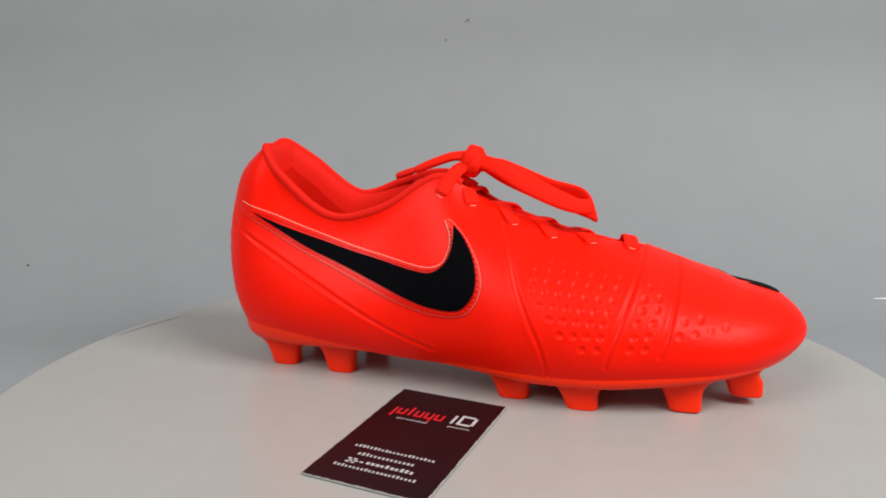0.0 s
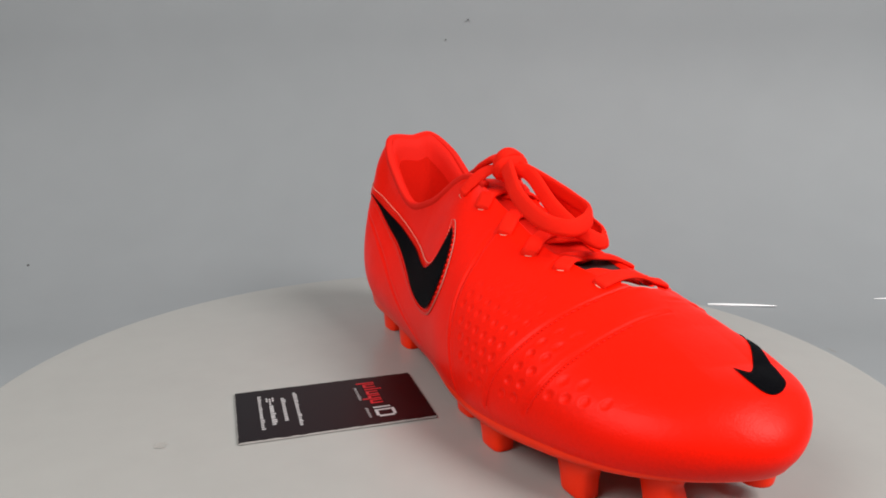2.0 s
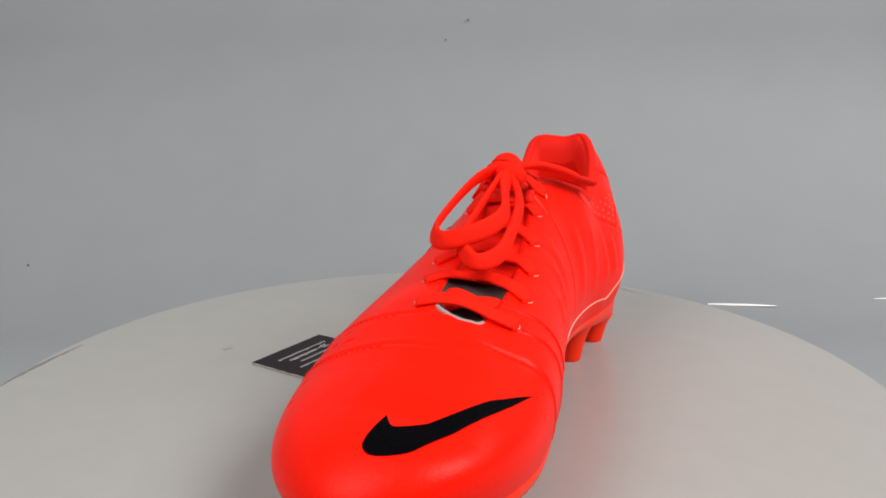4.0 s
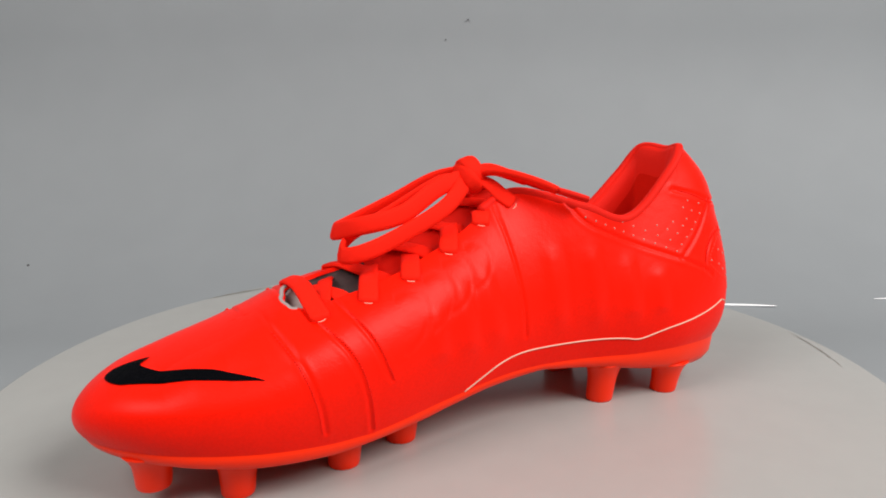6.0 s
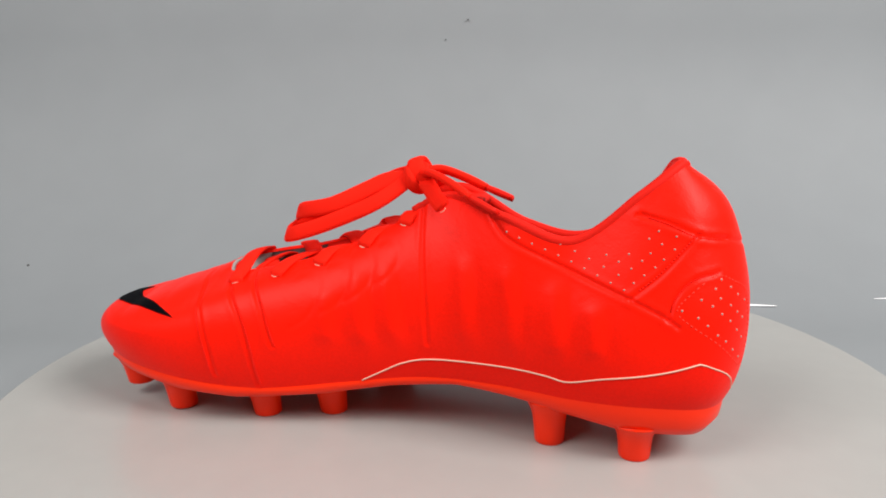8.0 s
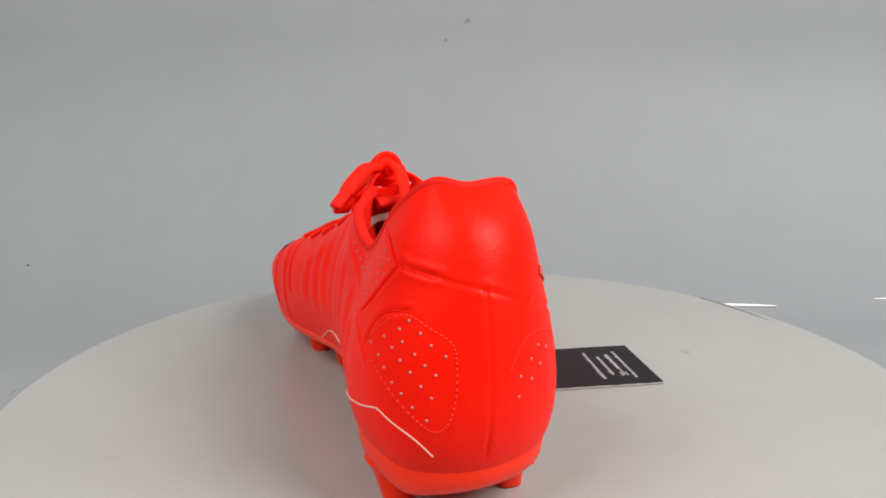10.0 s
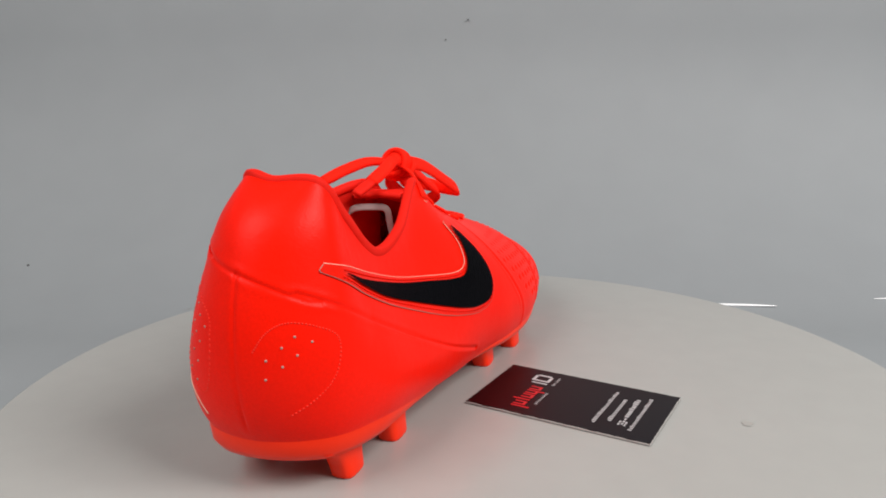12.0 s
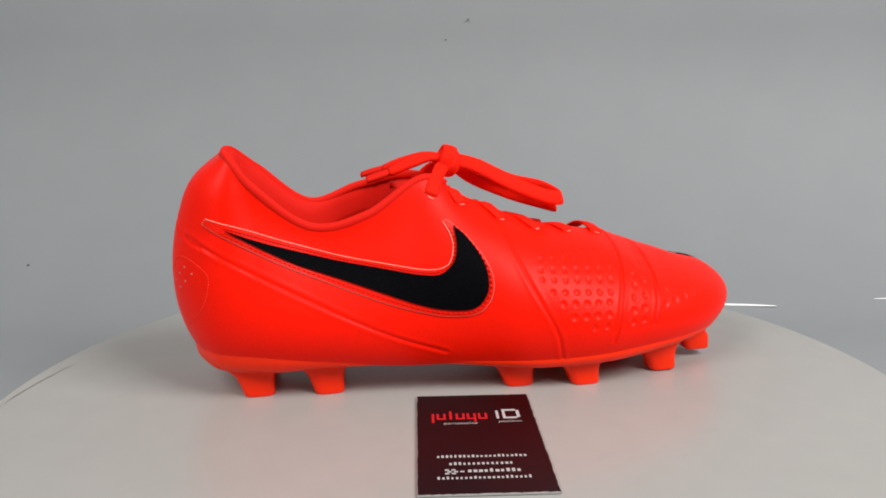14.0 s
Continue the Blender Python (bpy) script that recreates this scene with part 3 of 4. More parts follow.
def football_boot():
    shoe = new("football_boot")
    g, out = upper_grid()
    skin = Skin(g)
    # the leather upper, with its thickness at the rim
    bm = bmesh.new()
    edge = g[-1]
    inward = edge - np.stack([edge[:, 0] + out[:, 0] * 0.002, edge[:, 1] + out[:, 1] * 0.002, edge[:, 2]], 1)
    rows = [list(map(tuple, r)) for r in g]
    rows.append(list(map(tuple, edge + inward * 0.8 - np.array([0, 0, 0.0012]))))
    grid_mesh(bm, rows, closed_u=True)
    shoe_part("upper", bm, RED, shoe, "bright fluorescent red leather upper with pressed seams")

    # collar: the rim from the throat's outer corner round the heel to its inner corner
    m = NU // len(RIM)
    ring = np.vstack([g[-1][17 * m - m // 2:], g[-1][:5 * m + m // 2]])
    outs = np.vstack([out[17 * m - m // 2:], out[:5 * m + m // 2]])
    bm = bmesh.new()
    lip = ring - outs * 0.0016 + np.array([0, 0, -0.0004])
    sweep(bm, lip[::4], 0.0044, 0.0044, [(0.05, 0.02, 1)] * len(lip[::4]), sides=12)
    shoe_part("collar", bm, RED_LIP, shoe, "padded red cloth collar edge")
    # lining: from the collar down to the insole, its deep part coloured in shade
    rows = []
    for o, dz in ((0.001, 0.0), (0.0036, 0.0006), (0.0058, -0.0018), (0.0070, -0.007), (0.0076, -0.014), (0.0080, -0.024), (0.0080, -0.042), (0.0075, -0.058), (0.0070, -0.075)):
        r = ring - outs * (o * np.clip((0.125 - ring[:, :1]) / 0.06, 0.3, 1.0))
        r[:, 2] = np.maximum(ring[:, 2] + dz, 0.030)
        rows.append(list(map(tuple, r[::4])))
    bm = bmesh.new()
    grid_mesh(bm, rows[:5])
    shoe_part("collar_padding", bm, RED_LIP, shoe, "soft padded red cloth inside the collar")
    bm = bmesh.new()
    grid_mesh(bm, rows[4:])
    shoe_part("lining", bm, LINING, shoe, "red cloth lining, darkened for the shade inside the shoe")
    # insole
    ins = spline([(0.020, -0.006, 0.031), (0.030, -0.028, 0.031), (0.075, -0.036, 0.029), (0.14, -0.044, 0.026), (0.21, -0.048, 0.024), (0.26, -0.02, 0.026), (0.25, 0.02, 0.026), (0.2, 0.028, 0.026),
                  (0.13, 0.018, 0.030), (0.07, 0.021, 0.031), (0.03, 0.018, 0.031)], 80, True)
    bm = bmesh.new()
    top = [bm.verts.new(p) for p in ins]
    low = [bm.verts.new((p[0], p[1], p[2] - 0.003)) for p in ins]
    bm.faces.new(top), bm.faces.new(low[::-1])
    for i in range(80):
        bm.faces.new((top[i], low[i], low[(i + 1) % 80], top[(i + 1) % 80]))
    shoe_part("insole", bm, LINING, shoe, "red insole, darkened for the shade inside the shoe", smooth=False)
    # tongue: a pad under the laces, pale inside and red at its upper end
    rows = []
    out_x, out_y, out_z = np.array(RIM[5:11]).T
    in_x, in_y, in_z = np.array(RIM[12:18]).T
    for x in (0.2305, 0.226, 0.220, 0.214, 0.206, 0.200, 0.192, 0.184, 0.176, 0.168, 0.158, 0.148, 0.138, 0.130, 0.122, 0.114):
        y0, z0 = np.interp(x, out_x[np.argsort(out_x)], out_y[np.argsort(out_x)]), np.interp(x, np.sort(out_x), out_z[np.argsort(out_x)])
        y1, z1 = np.interp(x, np.sort(in_x), in_y[np.argsort(in_x)]), np.interp(x, np.sort(in_x), in_z[np.argsort(in_x)])
        sink = np.interp(x, [0.114, 0.128, 0.15, 0.205, 0.24], [-0.0010, 0.0010, 0.0028, 0.0045, 0.0060])
        near = np.interp(x, [0.118, 0.130, 0.15], [-0.0015, 0.0002, 0.0012])
        tip = max(0.0, (0.128 - x) / 0.014) * -0.0022
        row = [(x, y0 - near, z0 - 0.0024 + tip), (x, y0 + 0.0008, z0 - 0.0015 + tip)]
        for k in np.linspace(0.08, 0.92, 11):
            row.append((x, y0 * (1 - k) + y1 * k, z0 * (1 - k) + z1 * k - 0.0016 - sink * math.sin(math.pi * k) + tip))
        row += [(x, y1 - 0.0008, z1 - 0.0015 + tip), (x, y1 + near, z1 - 0.0024 + tip)]
        rows.append(row)
    for name, part_rows, mat, label in (("tongue_front", rows[:3], PALE, "pale grey front end of tongue"), ("tongue", rows[2:7], DARKCLOTH, "dark grey mesh tongue"), ("tongue_tip", rows[6:], RED_LIP, "red padded upper end of tongue")):
        bm = bmesh.new()
        vs = grid_mesh(bm, part_rows + [[(x, y, z - 0.003) for x, y, z in r] for r in part_rows[::-1]], closed_v=True)
        bm.faces.new([r[0] for r in vs]), bm.faces.new([r[-1] for r in vs])
        shoe_part(name, bm, mat, shoe, label)
    # pale edging in the throat's front end and a pale label inside
    bm = bmesh.new()
    front = np.vstack([g[-1][9 * m:13 * m + 1]]) + np.array([0.0, 0, -0.0006])
    tube(bm, front[::3], 0.0009, 6)
    shoe_part("throat_edging", bm, PALE, shoe, "pale cut edge of the throat")
    bm = bmesh.new()
    arch = spline([(0.117, 0.0105, 0.0820), (0.117, 0.0105, 0.0880), (0.117, 0.0050, 0.0930), (0.116, -0.0060, 0.0945), (0.116, -0.0125, 0.0938), (0.117, -0.0138, 0.0870), (0.119, -0.0140, 0.0810)], 40)
    sweep(bm, arch, 0.0034, 0.0012, [(-1.0, 0.0, 0.35)] * 40)
    shoe_part("lining_edge", bm, PALE, shoe, "pale grey bound edge inside the shoe")

    # outer emblem: glossy stitched border, raised black field, fine cream edge
    lay = lambda x, z, lift: skin.side(x, z, -1, lift)
    bm = bmesh.new()
    patch(bm, BORDER, BORDER_LOW, 90, 14, lay, 0.0007)
    border = shoe_part("side_emblem", bm, GLOSS, shoe, "glossy red border round the black hooked emblem")
    bm = bmesh.new()
    patch(bm, EMBLEM_TOP, EMBLEM_LOW, 90, 14, lay, 0.0016)
    shoe_part("emblem_field", bm, BLACK, border, "matt black grained hooked shape")
    bm = bmesh.new()
    tube(bm, [lay(x, z, 0.0006)[0] for x, z in even(BORDER, 120)], 0.00015)
    shoe_part("emblem_edge", bm, PIPING, border, "fine cream cut edge")
    bm = bmesh.new()
    tube(bm, [lay(x, z, 0.0005)[0] for x, z in even(BORDER_LOW, 160)], 0.00018)
    shoe_part("emblem_edge", bm, HOLE, border, "fine dull cut edge")
    # stitches on the border
    bm = bmesh.new()
    for inner_line, outer_line in ((EMBLEM_TOP, BORDER), (EMBLEM_LOW, BORDER_LOW)):
        a, b = even(inner_line, 75), even(outer_line, 75)
        mid = a * 0.5 + b * 0.5
        for k in range(2, 73):
            p, q = mid[k] + (mid[k + 1] - mid[k]) * 0.2, mid[k] + (mid[k + 1] - mid[k]) * 0.75
            tube(bm, [lay(*p, 0.0009)[0], lay(*((p + q) / 2), 0.0012)[0], lay(*q, 0.0009)[0]], 0.0003, 5)
    shoe_part("stitching", bm, SEAM, border, "dark red stitches")
    # toe emblem
    bm = bmesh.new()
    patch(bm, TOE_TOP, TOE_LOW, 50, 8, skin.top, 0.0004)
    shoe_part("toe_emblem", bm, BLACK, shoe, "black printed hooked emblem on toe")
    # cream piping on the inner side
    bm = bmesh.new()
    run = [skin.side(x, z, 1, 0.0002)[0] for x, z in even(PIPING_LINE, 120)]
    run += [skin.tree.find_nearest(Vector(p))[0] for p in spline(PIPING_HEEL, 30)[2:]]
    tube(bm, run, 0.0003)
    shoe_part("piping", bm, PIPING, shoe, "thin cream piping line")
    # perforations: inner ankle field, inner heel field, outer heel field
    bm = bmesh.new()
    spots = []
    for x0, z0, x1, z1, n in ((0.0984, 0.0933, 0.0509, 0.0742, 10), (0.0885, 0.0939, 0.0475, 0.0770, 8), (0.0585, 0.0863, 0.0438, 0.0800, 4), (0.0499, 0.0873, 0.0399, 0.0831, 3),
                              (0.0419, 0.0881, 0.0369, 0.0861, 2), (0.0427, 0.0933, 0.0331, 0.0899, 3), (0.0393, 0.0963, 0.0327, 0.0946, 2)):
        spots += [(x0 + (x1 - x0) * f, z0 + (z1 - z0) * f, 1) for f in np.linspace(0, 1, n)]
    heel_spots = [(0.0154, 0.0181, 0.0784), (0.0173, 0.0210, 0.0753), (0.0225, 0.0247, 0.0716), (0.0116, 0.0155, 0.0750), (0.0293, 0.0278, 0.0677), (0.0086, 0.0129, 0.0716), (0.0154, 0.0205, 0.0715),
                  (0.0182, 0.0233, 0.0690), (0.0113, 0.0176, 0.0683), (0.0056, 0.0090, 0.0685), (0.0233, 0.0267, 0.0650), (0.0145, 0.0216, 0.0657), (0.0085, 0.0151, 0.0652), (0.0196, 0.0258, 0.0619),
                  (0.0112, 0.0192, 0.0625), (0.0063, 0.0122, 0.0624), (0.0157, 0.0242, 0.0579), (0.0082, 0.0167, 0.0584), (0.0125, 0.0220, 0.0551), (0.0063, 0.0137, 0.0548), (0.0096, 0.0192, 0.0511), (0.0070, 0.0152, 0.0471)]
    heel_spots += [(0.0100, -0.0249, 0.0670), (0.0136, -0.0297, 0.0646), (0.0072, -0.0212, 0.0634), (0.0099, -0.0257, 0.0603), (0.0047, -0.0162, 0.0590), (0.0070, -0.0213, 0.0565), (0.0046, -0.0157, 0.0519)]
    marks = [skin.side(x, z, s, 0.0001) for x, z, s in spots]
    for q in heel_spots:
        at, nn, _, _ = skin.tree.find_nearest(Vector(q))
        if nn.dot(Vector((0.05, -0.005, at.z)) - at) > 0:
            nn = -nn
        marks.append((at + nn * 0.0001, nn))
    for at, nn in marks:
        rot = nn.to_track_quat("Z", "Y").to_matrix().to_4x4()
        bmesh.ops.create_cone(bm, cap_ends=True, segments=8, radius1=0.00055 if at.x < 0.031 else 0.00042, radius2=0.0004, depth=0.0003, matrix=Matrix.Translation(at) @ rot)
    shoe_part("perforated_field", bm, HOLE, shoe, "small pale punched holes")["kind"] = "stuff"
    # stitch lines beside the seams of the inner side and the toe
    bm = bmesh.new()
    for line, s, off in ((OUTER_SEAMS[2], -1, 0.0016), (OUTER_SEAMS[3], -1, 0.0016), (INNER_SEAMS[0], 1, 0.0016), (INNER_SEAMS[1], 1, -0.0016), (INNER_SEAMS[2], 1, -0.0014), (INNER_SEAMS[5], 1, 0.0012), (INNER_SEAMS[6], 1, 0.0012), (INNER_SEAMS[7], 1, 0.0)):
        p = even(line, int(len(line) * 9))
        for k in range(4, len(p) - 1):
            a, b = p[k] + (p[k + 1] - p[k]) * 0.2 + (off, 0), p[k] + (p[k + 1] - p[k]) * 0.7 + (off, 0)
            tube(bm, [skin.side(*a, s, 0)[0], skin.side(*((a + b) / 2), s, 0.0003)[0], skin.side(*b, s, 0)[0]], 0.00028, 5)
    shoe_part("stitching", bm, SEAM, shoe, "fine dark red stitch lines")["kind"] = "stuff"
    for way, closed in (([(0.0033, -0.0118, 0.0619), (0.0053, -0.0164, 0.0689), (0.0091, -0.0225, 0.0720), (0.0154, -0.0305, 0.0698), (0.0215, -0.0359, 0.0640), (0.0194, -0.0359, 0.0523), (0.0143, -0.0312, 0.0440), (0.0094, -0.0217, 0.0369)], False),
                        ([(0.0311, 0.0284, 0.0674), (0.0263, 0.0255, 0.0737), (0.0176, 0.0190, 0.0799), (0.0103, 0.0130, 0.0769), (0.0054, 0.0068, 0.0724), (0.0039, 0.0059, 0.0653), (0.0034, 0.0066, 0.0541),
                          (0.0047, 0.0092, 0.0451), (0.0065, 0.0135, 0.0431), (0.0090, 0.0185, 0.0471), (0.0157, 0.0247, 0.0548), (0.0249, 0.0280, 0.0615)], True)):
        bm = bmesh.new()
        p = [skin.tree.find_nearest(Vector(q))[0] for q in spline(way, 60, closed)]
        for k in range(len(p) - 1):
            tube(bm, [p[k].lerp(p[k + 1], 0.15), p[k].lerp(p[k + 1], 0.65)], 0.00028, 5)
        shoe_part("stitching", bm, THREAD, shoe, "oval line of light red stitches on the heel")["kind"] = "stuff"

    sole_plate(shoe)

    # laces: straight flat bars from eyelet to eyelet, crossings below them, and a pale slit at each end
    eyes_in = [skin.tree.find_nearest(Vector(p))[0] for p in INNER_EYES]
    eyes_out = [skin.tree.find_nearest(Vector(p))[0] for p in OUTER_EYES]

    def lay_bar(a, b, lift, ends=(1, 1), arch=0.0012, n=33):
        """A path from a to b that lies on the leather and bridges the throat; ends: 1 enters a slit there."""
        fs = np.linspace(0, 1, n)
        pts, ups, on = [], [], []
        for f in fs:
            q = a.lerp(b, f)
            at, nn = skin.top(q.x, q.y)
            good = (at - Vector((q.x, q.y, at.z))).length < 0.0004 and abs(at.z - q.z) < 0.006 and (f < 0.42 and ends[0] or f > 0.58 and ends[1])
            on.append(bool(good))
            pts.append(at if good else q)
            ups.append(nn if good else Vector((0.35, 0, 1)))
        on = [on[k] and (all(on[:k]) if k < n // 2 else all(on[k:])) for k in range(n)]
        keep = [k for k in range(n) if on[k] or (k == 0 and not ends[0]) or (k == n - 1 and not ends[1])]
        z = np.interp(fs, fs[keep], [pts[k].z for k in keep])
        lo, hi = max([k for k in keep if k < n // 2] or [0]), min([k for k in keep if k >= n // 2] or [n - 1])
        bridge = np.array([math.sin(math.pi * (k - lo) / max(1, hi - lo)) if lo < k < hi else 0.0 for k in range(n)])
        z = z + lift + arch * bridge
        uz = np.array([[np.interp(f, fs[keep], [ups[k][c] for k in keep]) for c in range(3)] for f in fs])
        for _ in range(4):
            z[1:-1] = (z[:-2] + 2 * z[1:-1] + z[2:]) / 4
            uz[1:-1] = (uz[:-2] + 2 * uz[1:-1] + uz[2:]) / 4
        path = [Vector((p.x, p.y, h)) for p, h in zip(pts, z)]
        if ends[0]:
            path.insert(0, path[0] + (path[0] - path[2]) * 0.3 - Vector(uz[0]) * 0.0028)
            uz = np.vstack([uz[:1], uz])
        if ends[1]:
            path.append(path[-1] + (path[-1] - path[-3]) * 0.3 - Vector(uz[-1]) * 0.0028)
            uz = np.vstack([uz, uz[-1:]])
        return [tuple(p) for p in path], [tuple(u) for u in uz]

    def slit(a, towards):
        at, nn, _, _ = skin.tree.find_nearest(a)
        if nn.z < 0:
            nn = -nn
        back = (a - towards).normalized()
        across = back.cross(nn).normalized()
        bm = bmesh.new()
        tube(bm, [at + back * 0.0012 + across * (0.0015 * k) + back * (0.0005 * (1 - k * k)) - nn * 0.00005 for k in (-1, -0.6, -0.2, 0.2, 0.6, 1)], 0.00016, 6)
        shoe_part("eyelet", bm, PIPING, shoe, "pale cut lace slit")

    knot_in, knot_out = Vector((0.141, -0.002, 0.1095)), Vector((0.141, -0.011, 0.1095))
    # the front bar lies straight across; behind it each lace leaves its slit, crosses the throat towards the ankle and dives under the other edge
    a, b = eyes_in[0], eyes_out[0]
    path, ups = lay_bar(a, b, 0.0011, arch=0.0022)
    lace("lace_bar", path, ups, shoe, width=0.0080, thick=0.0019, n=70, taper=0.9)
    slit(a, b), slit(b, a)
    for k in range(1, 5):
        for own, other in ((eyes_in, eyes_out), (eyes_out, eyes_in)):
            a = own[k]
            b = other[k + 1].lerp(own[k + 1], 0.10) + Vector((0, 0, -0.0052))
            over = 0.0020 if (own is eyes_in) == (k % 2 == 1) else 0.0002
            path, ups = lay_bar(a, b, 0.0010, ends=(1, 0), arch=over)
            lace("lace_crossing", path, ups, shoe, width=0.0080, thick=0.0019, n=60, taper=0.9)
            slit(a, b)
    for own, other, drop in ((eyes_in, eyes_out, -0.0014), (eyes_out, eyes_in, -0.0002)):
        p, q = own[0], other[1]
        path = [p.lerp(q, f) + Vector((0, 0, -h)) for f, h in ((0.12, 0.0050), (0.30, drop + 0.0008), (0.5, drop), (0.70, drop + 0.0008), (0.88, 0.0050))]
        lace("lace_crossing", path, [(0.35, 0, 1)], shoe, width=0.0068, thick=0.0018, n=20)
    for eye, knot in ((eyes_in[5], knot_in), (eyes_out[5], knot_out)):
        path, ups = lay_bar(eye, knot, 0.0011, ends=(1, 0))
        lace("lace_bar", path, ups, shoe, width=0.0072, thick=0.0019, n=60, taper=0.9)
        slit(eye, knot)
    bow(shoe)
    return tagged(shoe, "bright fluorescent red leather football boot with orange studded sole, laces tied", "football boot")


def bow(shoe):
    """The tied bow: knot, two loops that lie forward, two tails that lie back."""
    k = np.array([0.1428, -0.0065, 0.1125])
    bm = bmesh.new()
    bmesh.ops.create_uvsphere(bm, u_segments=20, v_segments=12, radius=1.0, matrix=Matrix.Translation(k) @ Matrix.Diagonal((0.0058, 0.0058, 0.0058, 1)))
    turn = np.linspace(0, 2 * math.pi, 28, endpoint=False)
    ringp = [k + np.array([0.0026 * math.sin(a) - 0.0008, 0.0062 * math.cos(a), 0.0061 * math.sin(a)]) for a in turn]
    sweep(bm, ringp, 0.0080, 0.0030, [np.array(p) - k for p in ringp], closed=True)
    shoe_part("knot", bm, LACE, shoe, "tight lace knot")
    bm = bmesh.new()
    ringp = [k + np.array([0.0022 + 0.0034 * math.cos(a), 0.0078 * math.sin(a), -0.0030 + 0.0046 * math.cos(a)]) for a in turn]
    sweep(bm, ringp, 0.0066, 0.0030, [np.array(p) - k for p in ringp], closed=True)
    shoe_part("knot_wrap", bm, LACE, shoe, "lace wrapped round the knot")
    faces = [(0, -0.8, 0.6), (0.1, -1, 0.45), (0.3, -1, 0.4), (0.6, -1, 0.4), (1, -0.2, 0.3), (0.4, 1, 0.3), (-0.2, 1, 0.3), (-0.1, 1, 0.4), (0, 0.9, 0.5)]
    lace("bow_loop", [k + (0.002, -0.003, 0.001), (0.1573, -0.0155, 0.1098), (0.1739, -0.0206, 0.1010), (0.1935, -0.0207, 0.0932), (0.2045, -0.0123, 0.0912), (0.1979, 0.0015, 0.0950), (0.1804, 0.0050, 0.0990), (0.1605, -0.0014, 0.1080), k + (0.002, 0.003, -0.0005)],
         faces, shoe, width=0.0078, thick=0.0026, n=72, taper=0.9)
    lace("bow_loop", [k + (0.003, -0.003, -0.003), (0.1588, -0.0055, 0.1095), (0.1815, -0.0079, 0.0976), (0.1983, -0.0074, 0.0899), (0.2058, 0.0012, 0.0840), (0.1984, 0.0088, 0.0856), (0.1815, 0.0085, 0.0914), (0.1597, 0.0052, 0.1010), k + (0.002, 0.003, -0.0005)],
         faces, shoe, width=0.0072, thick=0.0026, n=72, taper=0.9)
    for end, way in (((0.1015, 0.0258, 0.1022), ((0.134, 0.0040, 0.1140), (0.1230, 0.0122, 0.1108), (0.1130, 0.0190, 0.1062))), ((0.1007, -0.0046, 0.1030), ((0.134, -0.0080, 0.1145), (0.123, -0.0085, 0.1112), (0.1125, -0.0068, 0.1070)))):
        t = lace("lace_tail", [k, *way], [(0, -0.5, 1)], shoe, width=0.0066, thick=0.0034, n=24, taper=0.9)
        lace("aglet", [way[-1], (np.array(way[-1]) + np.array(end)) / 2, end], [(0, -0.5, 1)], t, width=0.0052, thick=0.0028, n=10, label="slim red plastic lace end", mat=RED_LIP, taper=0.9)


BOOT = football_boot()


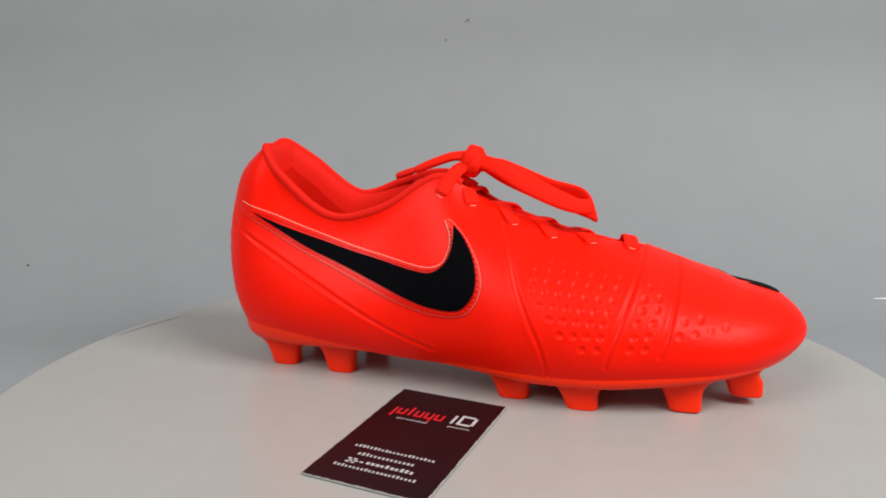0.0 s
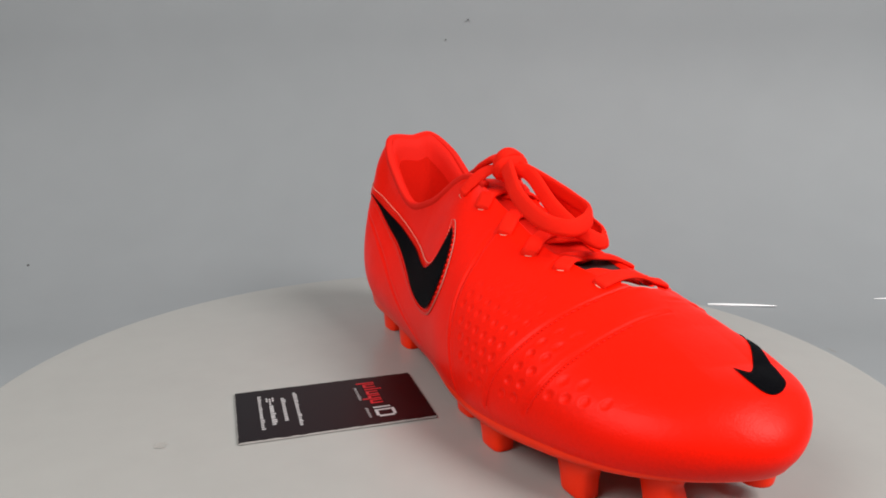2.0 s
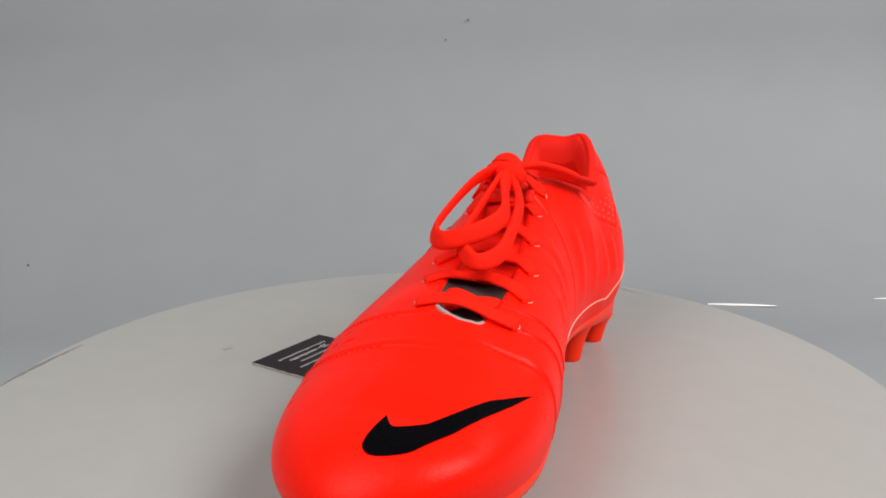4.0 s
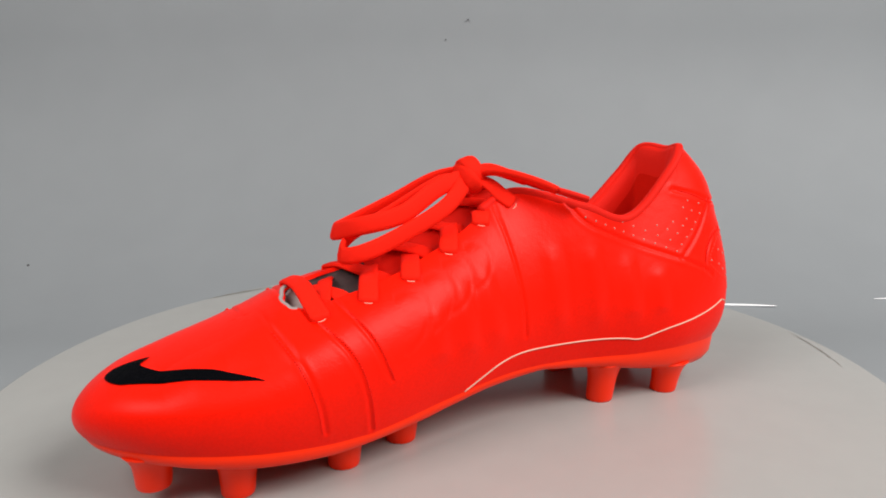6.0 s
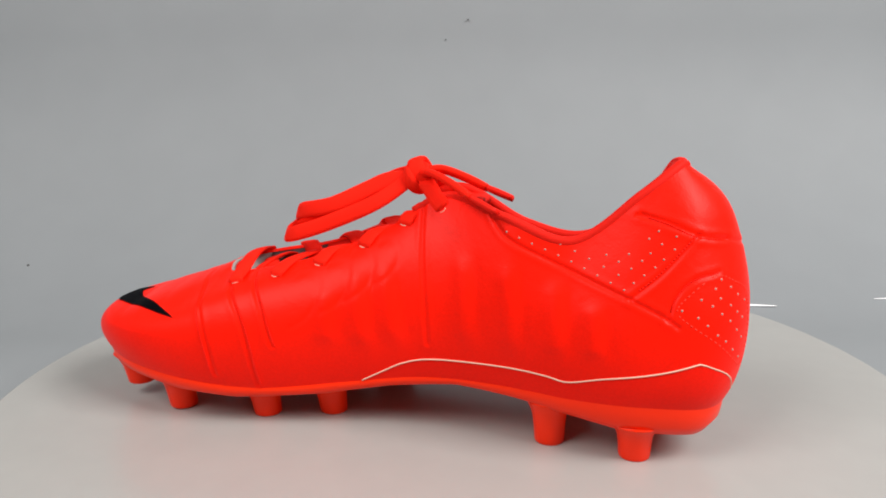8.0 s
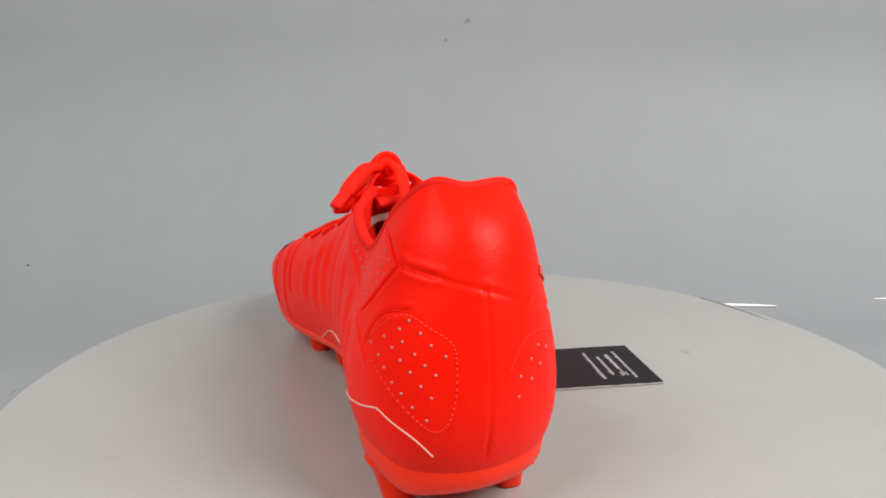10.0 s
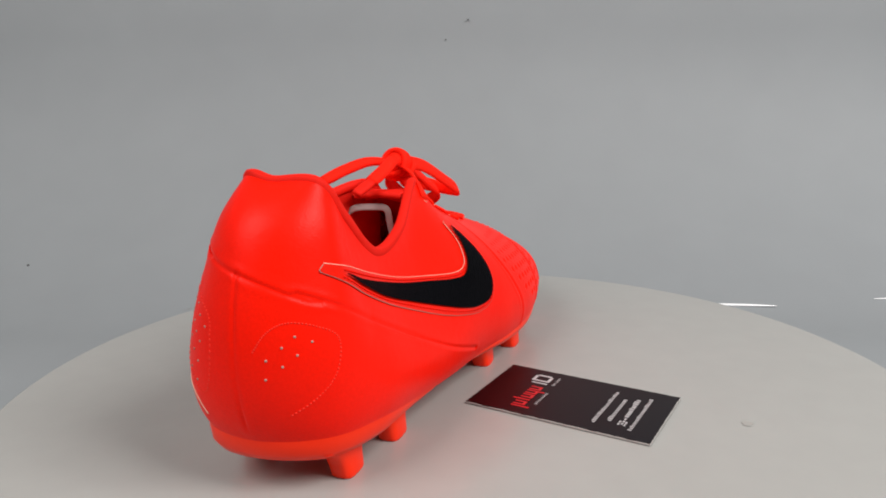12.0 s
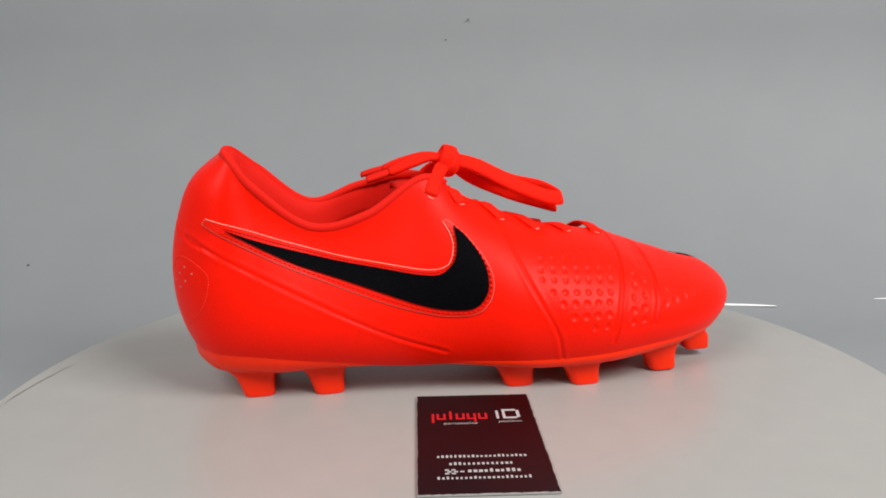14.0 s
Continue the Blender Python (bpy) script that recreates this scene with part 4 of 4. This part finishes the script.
# ---------------------------------------------------------------- the business card
def business_card():
    ob = new("business_card")
    m = pose(0.0122, -0.0626, 0, 0, 0, 2.6)

    def put(name, bm, mat, parent, label="", smooth=False):
        bmesh.ops.transform(bm, matrix=m, verts=bm.verts)
        return part(name, bm, mat, parent, label, smooth)

    bm = bmesh.new()
    box(bm, -0.0273, 0.0273, -0.0448, 0.0448, 0.0003, 0.0012, 0.00015)
    put("card_stock", bm, CARD_EDGE, ob, "white card edge")
    bm = bmesh.new()
    rnd = random.Random(9)
    pts = []
    for (x0, y0), (x1, y1) in (((-0.0272, -0.0447), (0.0272, -0.0447)), ((0.0272, -0.0447), (0.0272, 0.0447)), ((0.0272, 0.0447), (-0.0272, 0.0447)), ((-0.0272, 0.0447), (-0.0272, -0.0447))):
        for k in range(40):
            f = k / 40
            rough = rnd.uniform(0, 0.00035)
            x, y = x0 + (x1 - x0) * f, y0 + (y1 - y0) * f
            pts.append((x * (1 - rough / 0.03), y * (1 - rough / 0.045), 0.0014))
    bm.faces.new([bm.verts.new(p) for p in pts])
    r = bmesh.ops.extrude_face_region(bm, geom=bm.faces[:])
    for v in r["geom"]:
        if isinstance(v, bmesh.types.BMVert):
            v.co.z = 0.0010
    put("printed_face", bm, CARD, ob, "dark maroon to black printed face, chipped edges")

    def bars(name, rows, mat, label):
        for x0, x1, y0, y1 in rows:
            bm = bmesh.new()
            box(bm, x0, x1, y0, y1, 0.0013, 0.00152)
            put(name, bm, mat, ob, label)

    # word mark as plain strokes, then the small lines of print as short bars
    word, x = [], -0.0205
    for w, low, high in ((0.0014, -0.0030, 0.0062), (0.0042, 0, 0.0060), (0.0026, 0, 0.0085), (0.0042, 0, 0.0060), (0.0042, -0.0030, 0.0060), (0.0042, 0, 0.0060)):
        y0, y1 = 0.0180 + low, 0.0180 + high
        if w < 0.003:
            word.append((x + w / 2 - 0.0006, x + w / 2 + 0.0006, y0, y1))
        else:
            word += [(x, x + 0.0011, max(y0, 0.018), y1), (x + w - 0.0011, x + w, y0, y1), (x + 0.0011, x + w - 0.0011, max(y0, 0.018), max(y0, 0.018) + 0.0014)]
        x += w + 0.0010
    bars("word_mark_stroke", word, INK_RED, "red printed stroke")
    bars("word_mark_stroke", [(0.0095, 0.0107, 0.0180, 0.0262), (0.0125, 0.0138, 0.0180, 0.0275), (0.0138, 0.0190, 0.0180, 0.0195), (0.0138, 0.0190, 0.0260, 0.0275), (0.0190, 0.0205, 0.0192, 0.0263)], INK_WHITE, "white printed stroke")

    def small(x0, x1, y, h, step, gap):
        n = int((x1 - x0) / step)
        bars("print_bar", [(x0 + step * k, x0 + step * k + (step - gap) * rnd.uniform(0.75, 1.0), y - h / 2, y + h / 2 + h * rnd.choice((0, 0, 0.35))) for k in range(n)], INK_WHITE, "white print")

    def words(text, x0, x1, y):
        """A small printed word, fitted between x0 and x1."""
        curve = bpy.data.curves.new("print_word", "FONT")
        curve.body, curve.size = text, 0.0026
        holder = new("print_word", curve)
        bpy.context.view_layer.update()
        me = holder.to_mesh()
        bm = bmesh.new()
        bm.from_mesh(me)
        holder.to_mesh_clear()
        bpy.data.objects.remove(holder)
        left, right = min(v.co.x for v in bm.verts), max(v.co.x for v in bm.verts)
        for v in bm.verts:
            v.co = (x0 + (v.co.x - left) * (x1 - x0) / (right - left), y + v.co.y, 0.00155)
        put("print_word", bm, INK_WHITE, ob, "small white printed word")

    words("personalize", -0.0149, 0.0002, 0.0131)
    words("passion", 0.0101, 0.0203, 0.0142)
    small(-0.0190, 0.0190, -0.0165, 0.0014, 0.0018, 0.0007)
    small(-0.0142, 0.0142, -0.0225, 0.0016, 0.0019, 0.0007)
    small(-0.0070, 0.0168, -0.0283, 0.0018, 0.0022, 0.0006)
    small(-0.0193, 0.0198, -0.0335, 0.0014, 0.0018, 0.0007)
    bars("print_dot", [(-0.0162 + 0.0026 * c + 0.0009 * (r % 2), -0.0145 + 0.0026 * c + 0.0009 * (r % 2), -0.0276 - 0.0014 * r, -0.0267 - 0.0014 * r) for r in range(3) for c in range(2 + (r == 1))], INK_WHITE, "small white print")
    return tagged(ob, "dark maroon and black printed business card with white lettering lines", "card")


CARD_THING = business_card()


# ---------------------------------------------------------------- what turns
def motions():
    """The turntable, the boot and the card turn together about the table's middle."""
    times = [t for t, _ in TURNS]
    values = np.array([v for _, v in TURNS])
    rows = [(t, pose(0, 0, 0, 0, 0, v)) for t, v in zip(times, values)]
    for thing in (TURNTABLE, BOOT, CARD_THING):
        walk(thing, rows)


motions()
